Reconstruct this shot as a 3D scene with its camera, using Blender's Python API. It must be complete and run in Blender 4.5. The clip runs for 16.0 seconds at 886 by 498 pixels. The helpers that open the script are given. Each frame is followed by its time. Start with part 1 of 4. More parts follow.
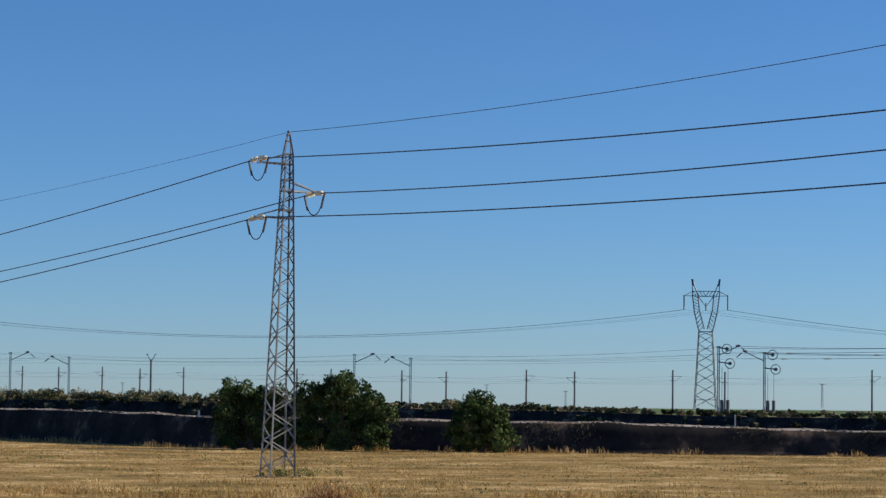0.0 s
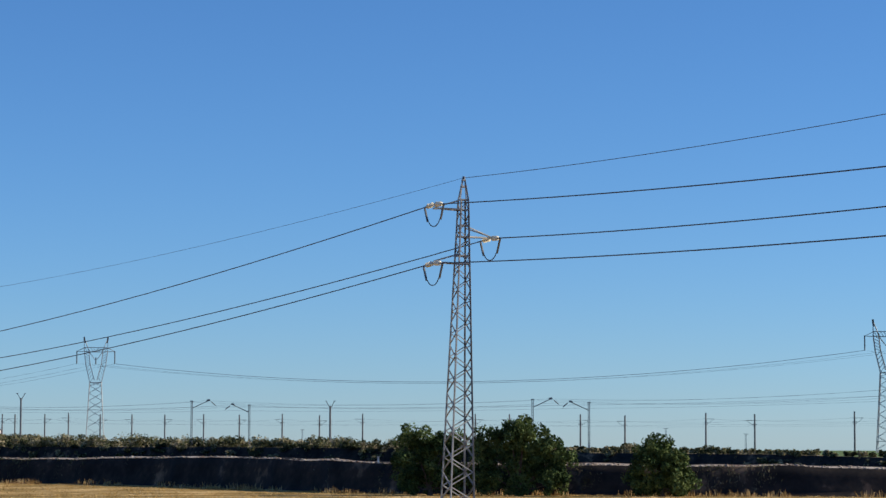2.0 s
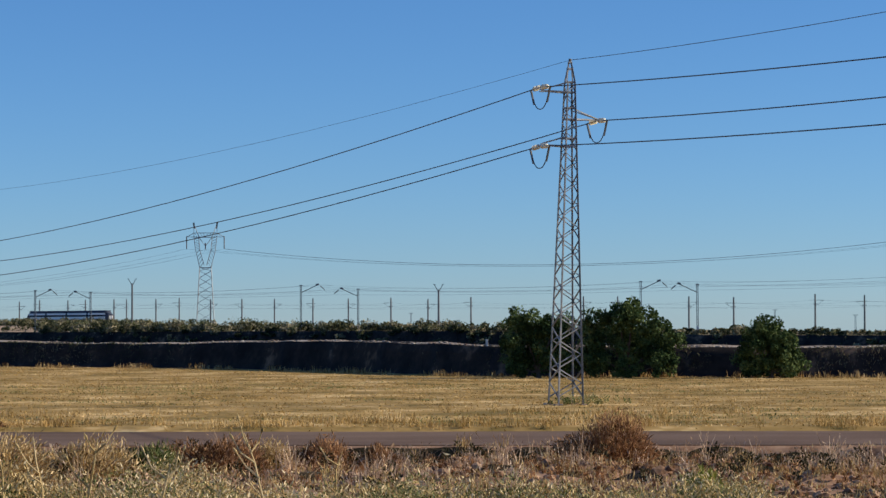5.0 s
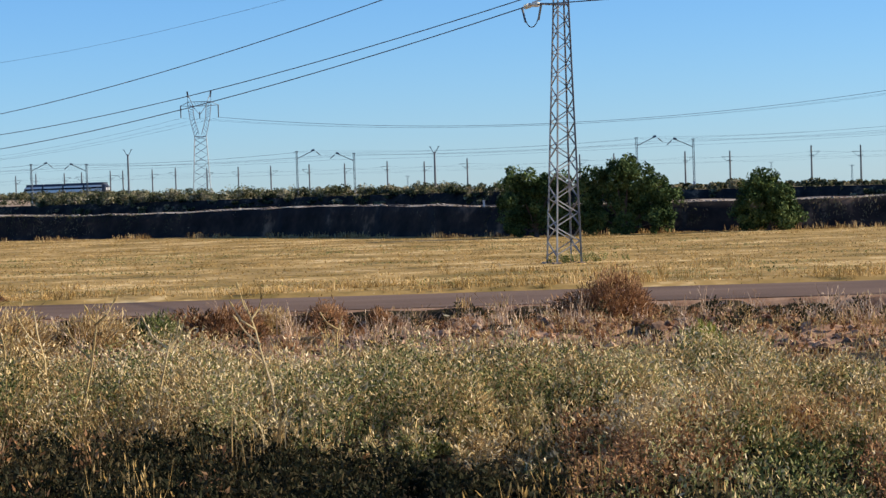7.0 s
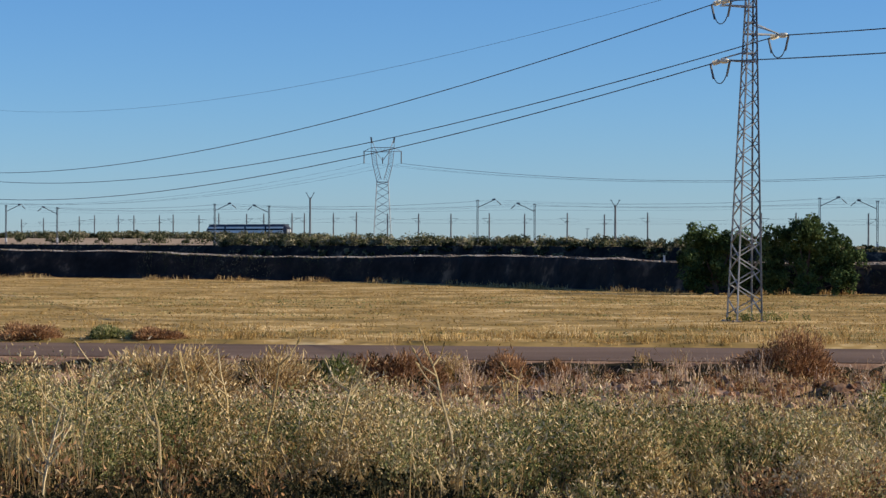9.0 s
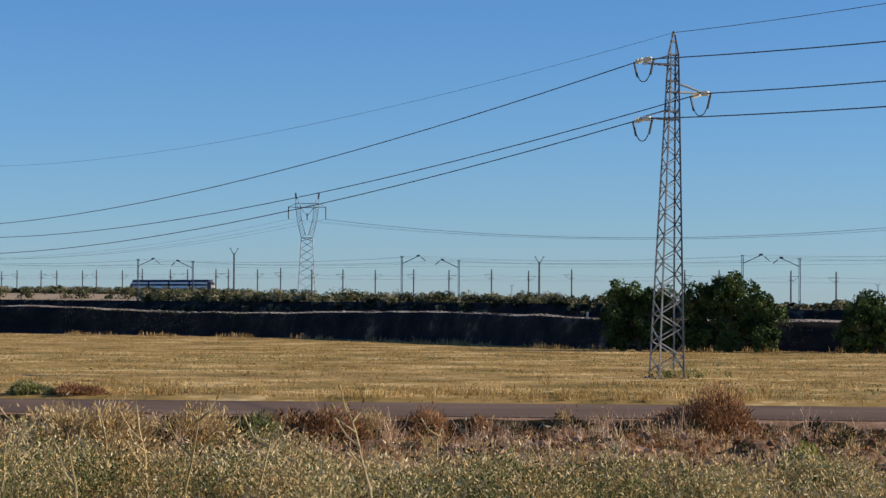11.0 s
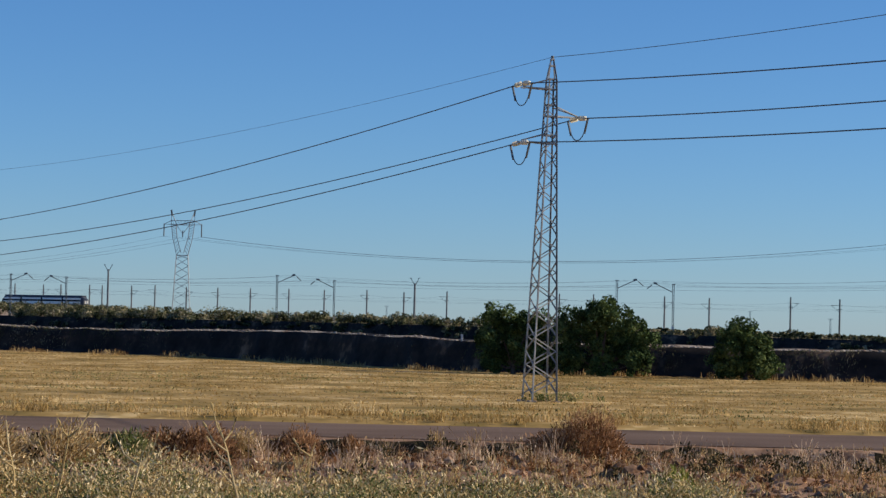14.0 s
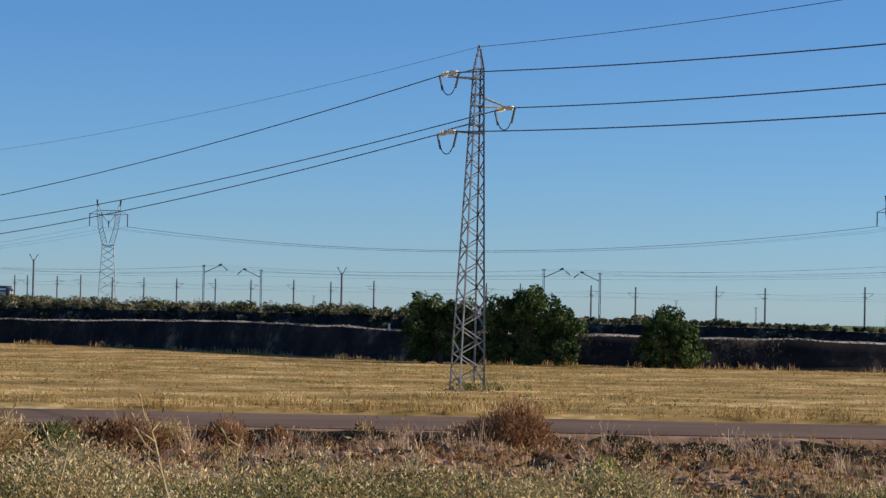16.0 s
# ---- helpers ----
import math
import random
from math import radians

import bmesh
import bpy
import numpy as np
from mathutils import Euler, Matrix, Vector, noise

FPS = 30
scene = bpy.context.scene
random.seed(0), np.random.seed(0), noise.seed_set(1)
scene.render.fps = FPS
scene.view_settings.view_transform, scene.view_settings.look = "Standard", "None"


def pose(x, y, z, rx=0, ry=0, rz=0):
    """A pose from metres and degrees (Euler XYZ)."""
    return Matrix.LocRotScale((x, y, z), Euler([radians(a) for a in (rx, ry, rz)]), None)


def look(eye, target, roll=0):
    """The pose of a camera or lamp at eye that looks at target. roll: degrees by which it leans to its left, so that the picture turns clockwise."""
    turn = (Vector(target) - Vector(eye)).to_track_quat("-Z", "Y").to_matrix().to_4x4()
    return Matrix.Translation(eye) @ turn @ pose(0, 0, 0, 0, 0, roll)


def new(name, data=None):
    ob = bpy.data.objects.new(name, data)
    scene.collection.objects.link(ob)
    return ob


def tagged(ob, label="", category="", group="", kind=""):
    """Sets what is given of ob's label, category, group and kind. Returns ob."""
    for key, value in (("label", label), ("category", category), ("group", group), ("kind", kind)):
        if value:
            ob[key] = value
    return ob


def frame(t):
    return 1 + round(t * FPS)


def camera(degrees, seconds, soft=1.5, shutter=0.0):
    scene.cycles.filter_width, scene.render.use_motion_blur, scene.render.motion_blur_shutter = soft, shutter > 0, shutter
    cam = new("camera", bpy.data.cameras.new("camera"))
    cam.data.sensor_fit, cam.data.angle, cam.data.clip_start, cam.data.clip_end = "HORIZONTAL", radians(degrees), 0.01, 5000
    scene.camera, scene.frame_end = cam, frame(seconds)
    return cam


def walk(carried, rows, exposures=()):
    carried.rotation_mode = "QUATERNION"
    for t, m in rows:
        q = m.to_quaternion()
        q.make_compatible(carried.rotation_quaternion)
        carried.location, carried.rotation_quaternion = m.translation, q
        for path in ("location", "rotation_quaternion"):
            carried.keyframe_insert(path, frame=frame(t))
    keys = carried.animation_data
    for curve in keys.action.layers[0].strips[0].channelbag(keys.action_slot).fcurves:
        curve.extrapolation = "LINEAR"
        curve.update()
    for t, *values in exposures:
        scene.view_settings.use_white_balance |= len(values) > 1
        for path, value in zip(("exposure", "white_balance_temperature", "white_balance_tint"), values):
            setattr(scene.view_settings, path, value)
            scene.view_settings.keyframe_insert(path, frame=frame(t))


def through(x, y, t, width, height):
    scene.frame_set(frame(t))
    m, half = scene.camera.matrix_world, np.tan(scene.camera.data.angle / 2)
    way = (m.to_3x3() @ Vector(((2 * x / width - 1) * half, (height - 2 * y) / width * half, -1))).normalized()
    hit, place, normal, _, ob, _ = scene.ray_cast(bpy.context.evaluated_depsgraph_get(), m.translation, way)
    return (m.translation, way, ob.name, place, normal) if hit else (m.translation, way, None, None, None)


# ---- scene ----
EYE = 3.54
cam = camera(20.595, 16.0, soft=1.4)


def aim(x, yaw, pitch, roll):
    """Pose of a camera held at eye height, turned by degrees: yaw to the left, pitch up."""
    a, p = radians(yaw), radians(pitch)
    eye = Vector((x, 0.0, EYE))
    return look(eye, eye + Vector((-math.sin(a) * math.cos(p), math.cos(a) * math.cos(p), math.sin(p))), roll)


# seconds, sideways sway in metres, yaw, pitch, roll
HELD = [
    (0, 0, -3.889, 3.507, 0.650), (0.5, 0, -2.499, 4.247, 0.798), (1, 0, -1.854, 4.892, 1.049),
    (1.5, 0, -1.599, 4.980, 0.823), (2, 0, 0.266, 4.527, 0.116), (2.5, 0, 1.121, 4.810, -0.132),
    (3, 0, 2.208, 4.004, -0.142), (3.2, 0, 2.339, 3.803, -0.129), (5.3, 0.015, 2.807, 1.679, -0.206),
    (5.5, 0.015, 2.555, 1.638, -0.310), (6, 0.012, 2.358, 0.109, -1.129), (6.5, 0.008, 2.484, -1.162, -1.484),
    (7, 0.028, 2.775, -1.456, -1.855), (7.5, 0, 3.140, -0.812, -0.822), (8, -0.047, 4.782, -1.104, -0.265),
    (8.5, -0.077, 6.407, -0.524, -0.240), (9, -0.078, 6.930, -0.205, 0.154), (9.5, -0.05, 5.621, 0.097, 0.385),
    (10, -0.036, 5.558, 0.875, 0.386), (10.2, -0.03, 5.461, 0.960, 0.376), (12.3, 0, 4.157, 1.251, 0.624),
    (12.5, 0, 3.745, 1.213, 0.844), (13, 0, 3.639, 1.202, 0.496), (13.5, 0, 3.024, 1.052, 0.436),
    (14, 0, 2.258, 1.652, 1.248), (14.5, 0, 0.152, 0.737, 1.148), (15, 0, 0.102, 0.305, 0.409),
    (15.5, 0, 0.389, 0.064, 0.602), (16, -0.02, 0.535, 1.440, 1.120)]
# seconds, stops, white balance
EXPOSED = [(t, s, 5410, 8.5) for t, s in ((0, 0.20), (0.5, 0.40), (3, 0.42), (5.3, 0.28), (5.5, 0.27), (6, 0.28), (6.5, 0.55), (7.0, 0.70), (7.5, 0.58), (8, 0.50), (8.5, 0.46), (9, 0.36), (9.5, 0.41), (10, 0.35), (12.5, 0.25), (13.5, 0.28), (14, 0.23), (14.5, 0.19), (15, 0.24), (15.5, 0.32), (16, 0.28))]
walk(cam, [(t, aim(x, a, p, r)) for t, x, a, p, r in HELD], EXPOSED)

# ---- light ----
SUN_AZ, SUN_EL = 84.0, 23.0
world = bpy.data.worlds.new("sky")
scene.world = world
world.use_nodes = True
wn = world.node_tree
sky = wn.nodes.new("ShaderNodeTexSky")
sky.sky_type, sky.sun_disc = "NISHITA", False
sky.sun_elevation, sky.sun_rotation = radians(SUN_EL), radians(SUN_AZ)
sky.air_density, sky.dust_density, sky.ozone_density, sky.altitude = 0.9, 0.12, 6.3, 650
bg = wn.nodes["Background"]
bg.inputs["Strength"].default_value = 0.080
wn.links.new(sky.outputs[0], bg.inputs["Color"])
sun_data = bpy.data.lights.new("sun", "SUN")
sun_data.energy, sun_data.angle, sun_data.color = 5.0, radians(0.53), (1.0, 0.79, 0.53)
sun = new("sun", sun_data)
a, e = radians(SUN_AZ), radians(SUN_EL)
sun.matrix_basis = look((0, 0, 80), Vector((0, 0, 80)) - Vector((math.sin(a) * math.cos(e), math.cos(a) * math.cos(e), math.sin(e))))


# ---- materials ----
def mat(name, stops, scale=3.0, fine=40.0, rough=0.85, metal=0.0, bump=0.3, island=0.0, obj=0.0, squash=(1, 1, 1), through=0.0, grain=0.35, span=(0.28, 0.72)):
    """A surface whose colour runs over the stops by noise at two sizes, in metres; island and obj vary it piece by piece."""
    m = bpy.data.materials.new(name)
    m.use_nodes = True
    nt = m.node_tree
    nodes, link = nt.nodes, nt.links.new
    shader = nodes["Principled BSDF"]
    shader.inputs["Roughness"].default_value, shader.inputs["Metallic"].default_value = rough, metal
    shader.inputs["Specular IOR Level"].default_value = 0.08 if rough >= 0.7 else 0.5
    geo, mapping = nodes.new("ShaderNodeNewGeometry"), nodes.new("ShaderNodeMapping")
    mapping.inputs["Scale"].default_value = squash
    link(geo.outputs["Position"], mapping.inputs["Vector"])
    big, small = nodes.new("ShaderNodeTexNoise"), nodes.new("ShaderNodeTexNoise")
    big.inputs["Scale"].default_value, small.inputs["Scale"].default_value = scale, fine
    big.inputs["Detail"].default_value, small.inputs["Detail"].default_value = 4, 3
    link(mapping.outputs[0], big.inputs["Vector"])
    link(geo.outputs["Position"], small.inputs["Vector"])
    mix = nodes.new("ShaderNodeMath")
    mix.operation = "MULTIPLY_ADD"
    mix.inputs[1].default_value = grain
    link(small.outputs["Fac"], mix.inputs[0])
    sub = nodes.new("ShaderNodeMath")
    sub.operation = "SUBTRACT"
    sub.inputs[1].default_value = grain / 2
    link(big.outputs["Fac"], sub.inputs[0])
    link(sub.outputs[0], mix.inputs[2])
    value = mix.outputs[0]
    for amount, out in ((island, geo.outputs["Random Per Island"]), (obj, nodes.new("ShaderNodeObjectInfo").outputs["Random"])):
        if amount:
            shift = nodes.new("ShaderNodeMath")
            shift.operation = "SUBTRACT"
            shift.inputs[1].default_value = 0.5
            link(out, shift.inputs[0])
            add = nodes.new("ShaderNodeMath")
            add.operation = "MULTIPLY_ADD"
            add.inputs[1].default_value = amount
            link(shift.outputs[0], add.inputs[0])
            link(value, add.inputs[2])
            value = add.outputs[0]
    ramp = nodes.new("ShaderNodeValToRGB")
    el = ramp.color_ramp.elements
    while len(el) < len(stops):
        el.new(0.5)
    for i, c in enumerate(stops):
        el[i].position = span[0] + (span[1] - span[0]) * i / max(1, len(stops) - 1)
        el[i].color = (*c, 1)
    link(value, ramp.inputs["Fac"])
    link(ramp.outputs["Color"], shader.inputs["Base Color"])
    if bump:
        b = nodes.new("ShaderNodeBump")
        b.inputs["Strength"].default_value, b.inputs["Distance"].default_value = bump, 0.02
        link(small.outputs["Fac"], b.inputs["Height"])
        link(b.outputs["Normal"], shader.inputs["Normal"])
    if through:
        t = nodes.new("ShaderNodeBsdfTranslucent")
        link(ramp.outputs["Color"], t.inputs["Color"])
        mx = nodes.new("ShaderNodeMixShader")
        mx.inputs[0].default_value = through
        link(shader.outputs[0], mx.inputs[1])
        link(t.outputs[0], mx.inputs[2])
        link(mx.outputs[0], nodes["Material Output"].inputs["Surface"])
    return m


M_STEEL = mat("galvanised_steel", [(0.17, 0.175, 0.18), (0.27, 0.27, 0.265), (0.42, 0.41, 0.39)], 1.2, 25, 0.5, 0.25, 0.15, obj=0.2)
M_PYLON = mat("weathered_steel", [(0.21, 0.23, 0.24), (0.31, 0.32, 0.33)], 0.5, 8, 0.55, 0.3, 0)
M_WIRE = mat("conductor", [(0.05, 0.05, 0.055), (0.09, 0.09, 0.10)], 2, 20, 0.5, 0.6, 0)
M_MAST = mat("mast_steel", [(0.10, 0.11, 0.12), (0.18, 0.18, 0.18)], 1.0, 12, 0.6, 0.3, 0)
M_BAND = mat("white_paint", [(0.62, 0.60, 0.56), (0.78, 0.76, 0.72)], 2, 20, 0.7, 0, 0.1)
M_GLASS = mat("insulator_glass", [(0.74, 0.66, 0.42), (0.90, 0.86, 0.74)], 8, 40, 0.12, 0, 0)
M_ASPHALT = mat("worn_track", [(0.115, 0.078, 0.055), (0.175, 0.118, 0.084), (0.235, 0.165, 0.118)], 0.35, 14, 0.9, 0, 0.4, squash=(0.25, 1, 1))
M_BARK = mat("bark", [(0.08, 0.06, 0.045), (0.16, 0.12, 0.09)], 6, 40, 0.95, 0, 0.6)
M_LEAF = mat("leaves", [(0.026, 0.045, 0.015), (0.07, 0.105, 0.032), (0.16, 0.20, 0.065)], 0.7, 3, 0.75, 0, 0, island=0.25, through=0.10, span=(0.34, 0.66))
M_SCRUB = mat("scrub_leaves", [(0.030, 0.036, 0.018), (0.075, 0.085, 0.038), (0.17, 0.165, 0.08), (0.42, 0.36, 0.22)], 0.34, 0.9, 0.8, 0, 0, island=0.2, through=0.12, span=(0.36, 0.66))
M_DRY = mat("dry_grass", [(0.21, 0.125, 0.042), (0.44, 0.30, 0.115), (0.70, 0.53, 0.27)], 0.4, 5, 0.8, 0, 0, island=0.45, through=0.25)
M_FRESH = mat("fresh_leaves", [(0.10, 0.12, 0.012), (0.27, 0.27, 0.035), (0.46, 0.41, 0.08)], 0.6, 6, 0.65, 0, 0, island=0.45, through=0.25)
M_WEED = mat("green_weeds", [(0.048, 0.064, 0.017), (0.165, 0.185, 0.060), (0.37, 0.35, 0.13), (0.68, 0.55, 0.29)], 0.45, 3, 0.75, 0, 0, island=0.35, through=0.2, span=(0.30, 0.74))
M_RUST = mat("brown_twigs", [(0.11, 0.054, 0.023), (0.33, 0.175, 0.078), (0.54, 0.33, 0.16)], 0.8, 6, 0.85, 0, 0, island=0.4, through=0.2)
M_STRAW = mat("straw", [(0.30, 0.20, 0.06), (0.45, 0.29, 0.095), (0.58, 0.40, 0.15), (0.80, 0.61, 0.31)], 0.20, 1.1, 0.8, 0, 0, island=0.3, through=0.2, span=(0.34, 0.72))
# Near-black weed colour paints shade on slope and ditch; also one dark bush.
M_DARK_SHADE_WEED = mat("dark_leaf_and_shade", [(0.014, 0.017, 0.008), (0.032, 0.033, 0.014), (0.11, 0.082, 0.038)], 0.35, 5, 0.75, 0, 0, island=0.4, through=0.2)
M_LIVERY = mat("white_livery", [(0.78, 0.79, 0.80), (0.88, 0.88, 0.88)], 0.2, 2, 0.4, 0, 0)
M_DARK = mat("dark_glass", [(0.012, 0.014, 0.02), (0.03, 0.034, 0.045)], 0.3, 2, 0.7, 0, 0)
M_ROOF = mat("train_roof", [(0.06, 0.07, 0.095), (0.09, 0.10, 0.13)], 0.3, 2, 0.8, 0, 0)


# ---- mesh helpers ----
def part(name, bm, material, parent=None, label=""):
    me = bpy.data.meshes.new(name)
    bm.to_mesh(me)
    bm.free()
    me.materials.append(material)
    ob = new(name, me)
    if parent:
        ob.parent = parent
    if label:
        ob["label"] = label
    return ob


def empty(name, at, label, category, group="", kind="", turn=0.0):
    ob = new(name)
    ob.matrix_basis = pose(*at, 0, 0, turn)
    return tagged(ob, label, category, group, kind)


def bar(bm, p, q, w, h=None):
    """A square bar from p to q."""
    p, q = Vector(p), Vector(q)
    d = q - p
    m = Matrix.Translation((p + q) / 2) @ d.to_track_quat("Z", "Y").to_matrix().to_4x4() @ Matrix.Diagonal((w, h or w, d.length, 1))
    bmesh.ops.create_cube(bm, size=1, matrix=m)
    return bm


def angle_iron(bm, p, q, w, t, facing=(1, 0, 0)):
    """An L-shaped steel section from p to q with legs of width w."""
    p, q = Vector(p), Vector(q)
    z = (q - p).normalized()
    x = Vector(facing)
    x = (x - z * x.dot(z)).normalized()
    y = z.cross(x)
    for s, u in ((x, y), (y, x)):
        vs = []
        for end in (p, q):
            for i, j in ((0, 0), (1, 0), (1, 1), (0, 1)):
                vs.append(bm.verts.new(end + s * w * i + u * t * j))
        for f in ((0, 1, 2, 3), (7, 6, 5, 4), (0, 4, 5, 1), (1, 5, 6, 2), (2, 6, 7, 3), (3, 7, 4, 0)):
            bm.faces.new([vs[k] for k in f])
    return bm


def tube(bm, points, r, sides=6):
    """A round rod through the points; r is a radius or one for each point."""
    rs = r if isinstance(r, (list, tuple)) else [r] * len(points)
    rings = []
    for i, p in enumerate(points):
        d = Vector(points[min(i + 1, len(points) - 1)]) - Vector(points[max(i - 1, 0)])
        m = d.to_track_quat("Z", "Y").to_matrix()
        rings.append([bm.verts.new(Vector(p) + m @ Vector((math.cos(k * math.tau / sides), math.sin(k * math.tau / sides), 0)) * rs[i]) for k in range(sides)])
    for u, v in zip(rings, rings[1:]):
        for k in range(sides):
            bm.faces.new((u[k], u[(k + 1) % sides], v[(k + 1) % sides], v[k]))
    bm.faces.new(rings[0][::-1])
    bm.faces.new(rings[-1])
    return bm


def soup(name, verts, faces, material, label, category, kind="stuff", parent=None):
    me = bpy.data.meshes.new(name)
    me.from_pydata(verts, [], faces)
    me.materials.append(material)
    ob = new(name, me)
    ob.parent = parent
    if parent is None:
        tagged(ob, label, category, "", kind)
    return ob


def quads(centres, u, v):
    """Vertices and faces of flat leaves: centre and two half-axes each, as arrays; pointed at the far end."""
    n = len(centres)
    verts = np.stack([centres - u * 0.55, centres + v * 0.0 - u * 0.0 + v, centres + u, centres - v], 1).reshape(-1, 3)
    faces = np.arange(4 * n).reshape(n, 4)
    return verts.tolist(), faces.tolist()


# ---- lie of the land ----
rng = np.random.default_rng(7)
FOOT_X = [-400, -150, -69, -50, -34, -27, -16, -7, 0, 8, 16, 40, 80, 400]
FOOT_Y = [370, 258, 224, 214.5, 206, 200, 185.5, 171, 165.5, 164.5, 163, 159, 155, 130]
CREST_X = [-400, -72, -52, -40, -28, -17, -8, 8, 22, 32, 42, 400]
CREST_Z = [2.7, 2.63, 2.4, 2.05, 2.28, 2.38, 2.25, 2.07, 2.06, 1.85, 1.66, 1.6]
BANK_X = [-900, -105, -38, -18, 20, 50, 66, 84, 900]
BANK_Z = [2.5, 2.43, 2.55, 2.5, 1.80, 1.72, 1.30, 1.30, 1.3]
NEAR_Y = [-60, -8, 2.5, 8, 14, 20, 30, 36, 40, 45, 50, 58, 66, 72, 76.4, 76.8, 83.3, 84, 90]
NEAR_Z = [1.9, 1.9, 1.85, 1.0, -0.6, -1.3, -0.55, -0.15, 0.05, 0.12, 0.1, -0.05, -0.36, -0.62, -0.80, -0.30, -0.11, 0.03, 0.0]


def line_y(x):
    """The near railway's centre line."""
    return 408 - 0.638 * (x - 22.9)


def wobble(x, y, scale, seed):
    s = np.sin
    return (s(x / scale + seed) + s(y / scale * 1.3 + seed * 2.1) + s((x + y) / scale * 0.7 + seed * 3.7) + s((x - 1.7 * y) / scale * 0.45 + seed)) / 4


LATTICE = np.random.default_rng(99).uniform(-1, 1, (256, 256))


def patches(x, y, scale, seed):
    """Irregular blotches from -1 to 1, of about that size in metres."""
    u, v = np.asarray(x, float) / scale + seed * 17.3, np.asarray(y, float) / scale + seed * 7.7
    i, j = np.floor(u).astype(int), np.floor(v).astype(int)
    fu, fv = u - i, v - j
    fu, fv = fu * fu * (3 - 2 * fu), fv * fv * (3 - 2 * fv)
    at = lambda a, b: LATTICE[a % 256, b % 256]
    return (at(i, j) * (1 - fu) + at(i + 1, j) * fu) * (1 - fv) + (at(i, j + 1) * (1 - fu) + at(i + 1, j + 1) * fu) * fv


def land(x, y):
    """The ground's height."""
    x, y = np.asarray(x, float), np.asarray(y, float)
    z = np.interp(y + np.interp(y, [73, 75, 77, 77.2], [0, 1, 1, 0]) * (0.16 * wobble(x, 0 * y, 0.9, 3.0) + 0.22 * patches(x, 0 * y, 0.7, 5) - 0.12), NEAR_Y, NEAR_Z)
    z = z + np.where((y > 16) & (y < 76), 0.14 * wobble(x, y, 2.3, 1.0) + 0.07 * wobble(x, y, 0.7, 4.0), 0)
    z = z + np.interp(y, [50, 55, 75.5, 76.3], [0, 1, 1, 0]) * (0.20 * patches(x, y, 1.3, 41) + 0.13 * patches(x, y, 0.55, 42))
    foot = np.interp(x, FOOT_X, FOOT_Y) + 0.8 * wobble(x, 0 * y, 3.0, 2.0)
    top = np.interp(x, CREST_X, CREST_Z) + 0.10 * wobble(x, 0 * y, 2.5, 5.0) + 0.06 * wobble(x, 0 * y, 0.7, 1.0)
    up = np.clip((y - foot) / 0.9, 0, 1)
    down = np.clip((y - foot - 5.0) / 8, 0, 1)
    z = z + up * (top - 0.10) + 0.10 * np.clip((y - foot - 1.8) / 1.2, 0, 1) + 0.05 * up * (1 - down) * wobble(x, y, 0.8, 6.0) - down * (top + 1.2)
    ly = line_y(x)
    bank = np.interp(x, BANK_X, BANK_Z)
    rise = np.clip((y - (ly - 12)) / 3.0, 0, 1)
    z = np.where(y > foot + 14, z + rise * (bank + 1.2), z)
    back = np.clip((y - ly - 4) / 70, 0, 1)
    lift = np.interp(x, [-160, -108, -85, 40, 90], [1.5, 1.3, 0.2, 0.2, 0.1])
    z = np.where(y > ly, z + back * lift, z)
    z = z + 1.5 * np.exp(-((x - 128) / 20) ** 2 - ((y - 610) / 45) ** 2)
    far = 676.6 - 0.84 * x
    z = z + 1.3 * np.exp(-((y - far) / 16) ** 2) * np.interp(x, [-420, -300, -130, -95], [0, 1, 1, 0])
    drop = np.clip((y - 740) / 900, 0, 1)
    return z - drop * 14

M_EARTH = mat("red_earth", [(0.19, 0.105, 0.06), (0.35, 0.21, 0.125), (0.50, 0.33, 0.21)], 0.9, 9, 0.95, 0, 0.8)
M_FIELD = mat("stubble_field", [(0.24, 0.17, 0.05), (0.37, 0.245, 0.078), (0.48, 0.32, 0.11), (0.76, 0.56, 0.26)], 0.20, 1.1, 0.9, 0, 0.6, grain=0.6, span=(0.34, 0.72))
# Albedo taken near black: the bank's shade is put into the soil colour.
M_BANK = mat("bank_soil_and_shade", [(0.016, 0.015, 0.015), (0.026, 0.023, 0.022), (0.045, 0.036, 0.03), (0.20, 0.135, 0.09)], 0.4, 2.2, 0.95, 0, 0.8, span=(0.30, 0.76))
M_CREST = mat("pale_gravel", [(0.20, 0.13, 0.085), (0.40, 0.33, 0.26), (0.56, 0.49, 0.40)], 0.5, 4, 0.95, 0, 0.5)
# Dark soil that paints the shade between weeds, clods and under the track's edge.
M_GAP_SHADE = mat("gap_shade_soil", [(0.02, 0.017, 0.01), (0.05, 0.038, 0.02), (0.10, 0.07, 0.035)], 1.2, 12, 0.95, 0, 0.6)
M_PLAIN = mat("dry_plain", [(0.16, 0.13, 0.06), (0.28, 0.22, 0.11), (0.36, 0.28, 0.15)], 0.03, 0.5, 0.95, 0, 0.3)
M_TILLED = mat("tilled_soil", [(0.36, 0.26, 0.17), (0.48, 0.36, 0.24)], 0.05, 1.0, 0.95, 0, 0.3)
M_MEADOW = mat("green_slope", [(0.10, 0.15, 0.05), (0.17, 0.22, 0.08)], 0.05, 0.8, 0.95, 0, 0.3)


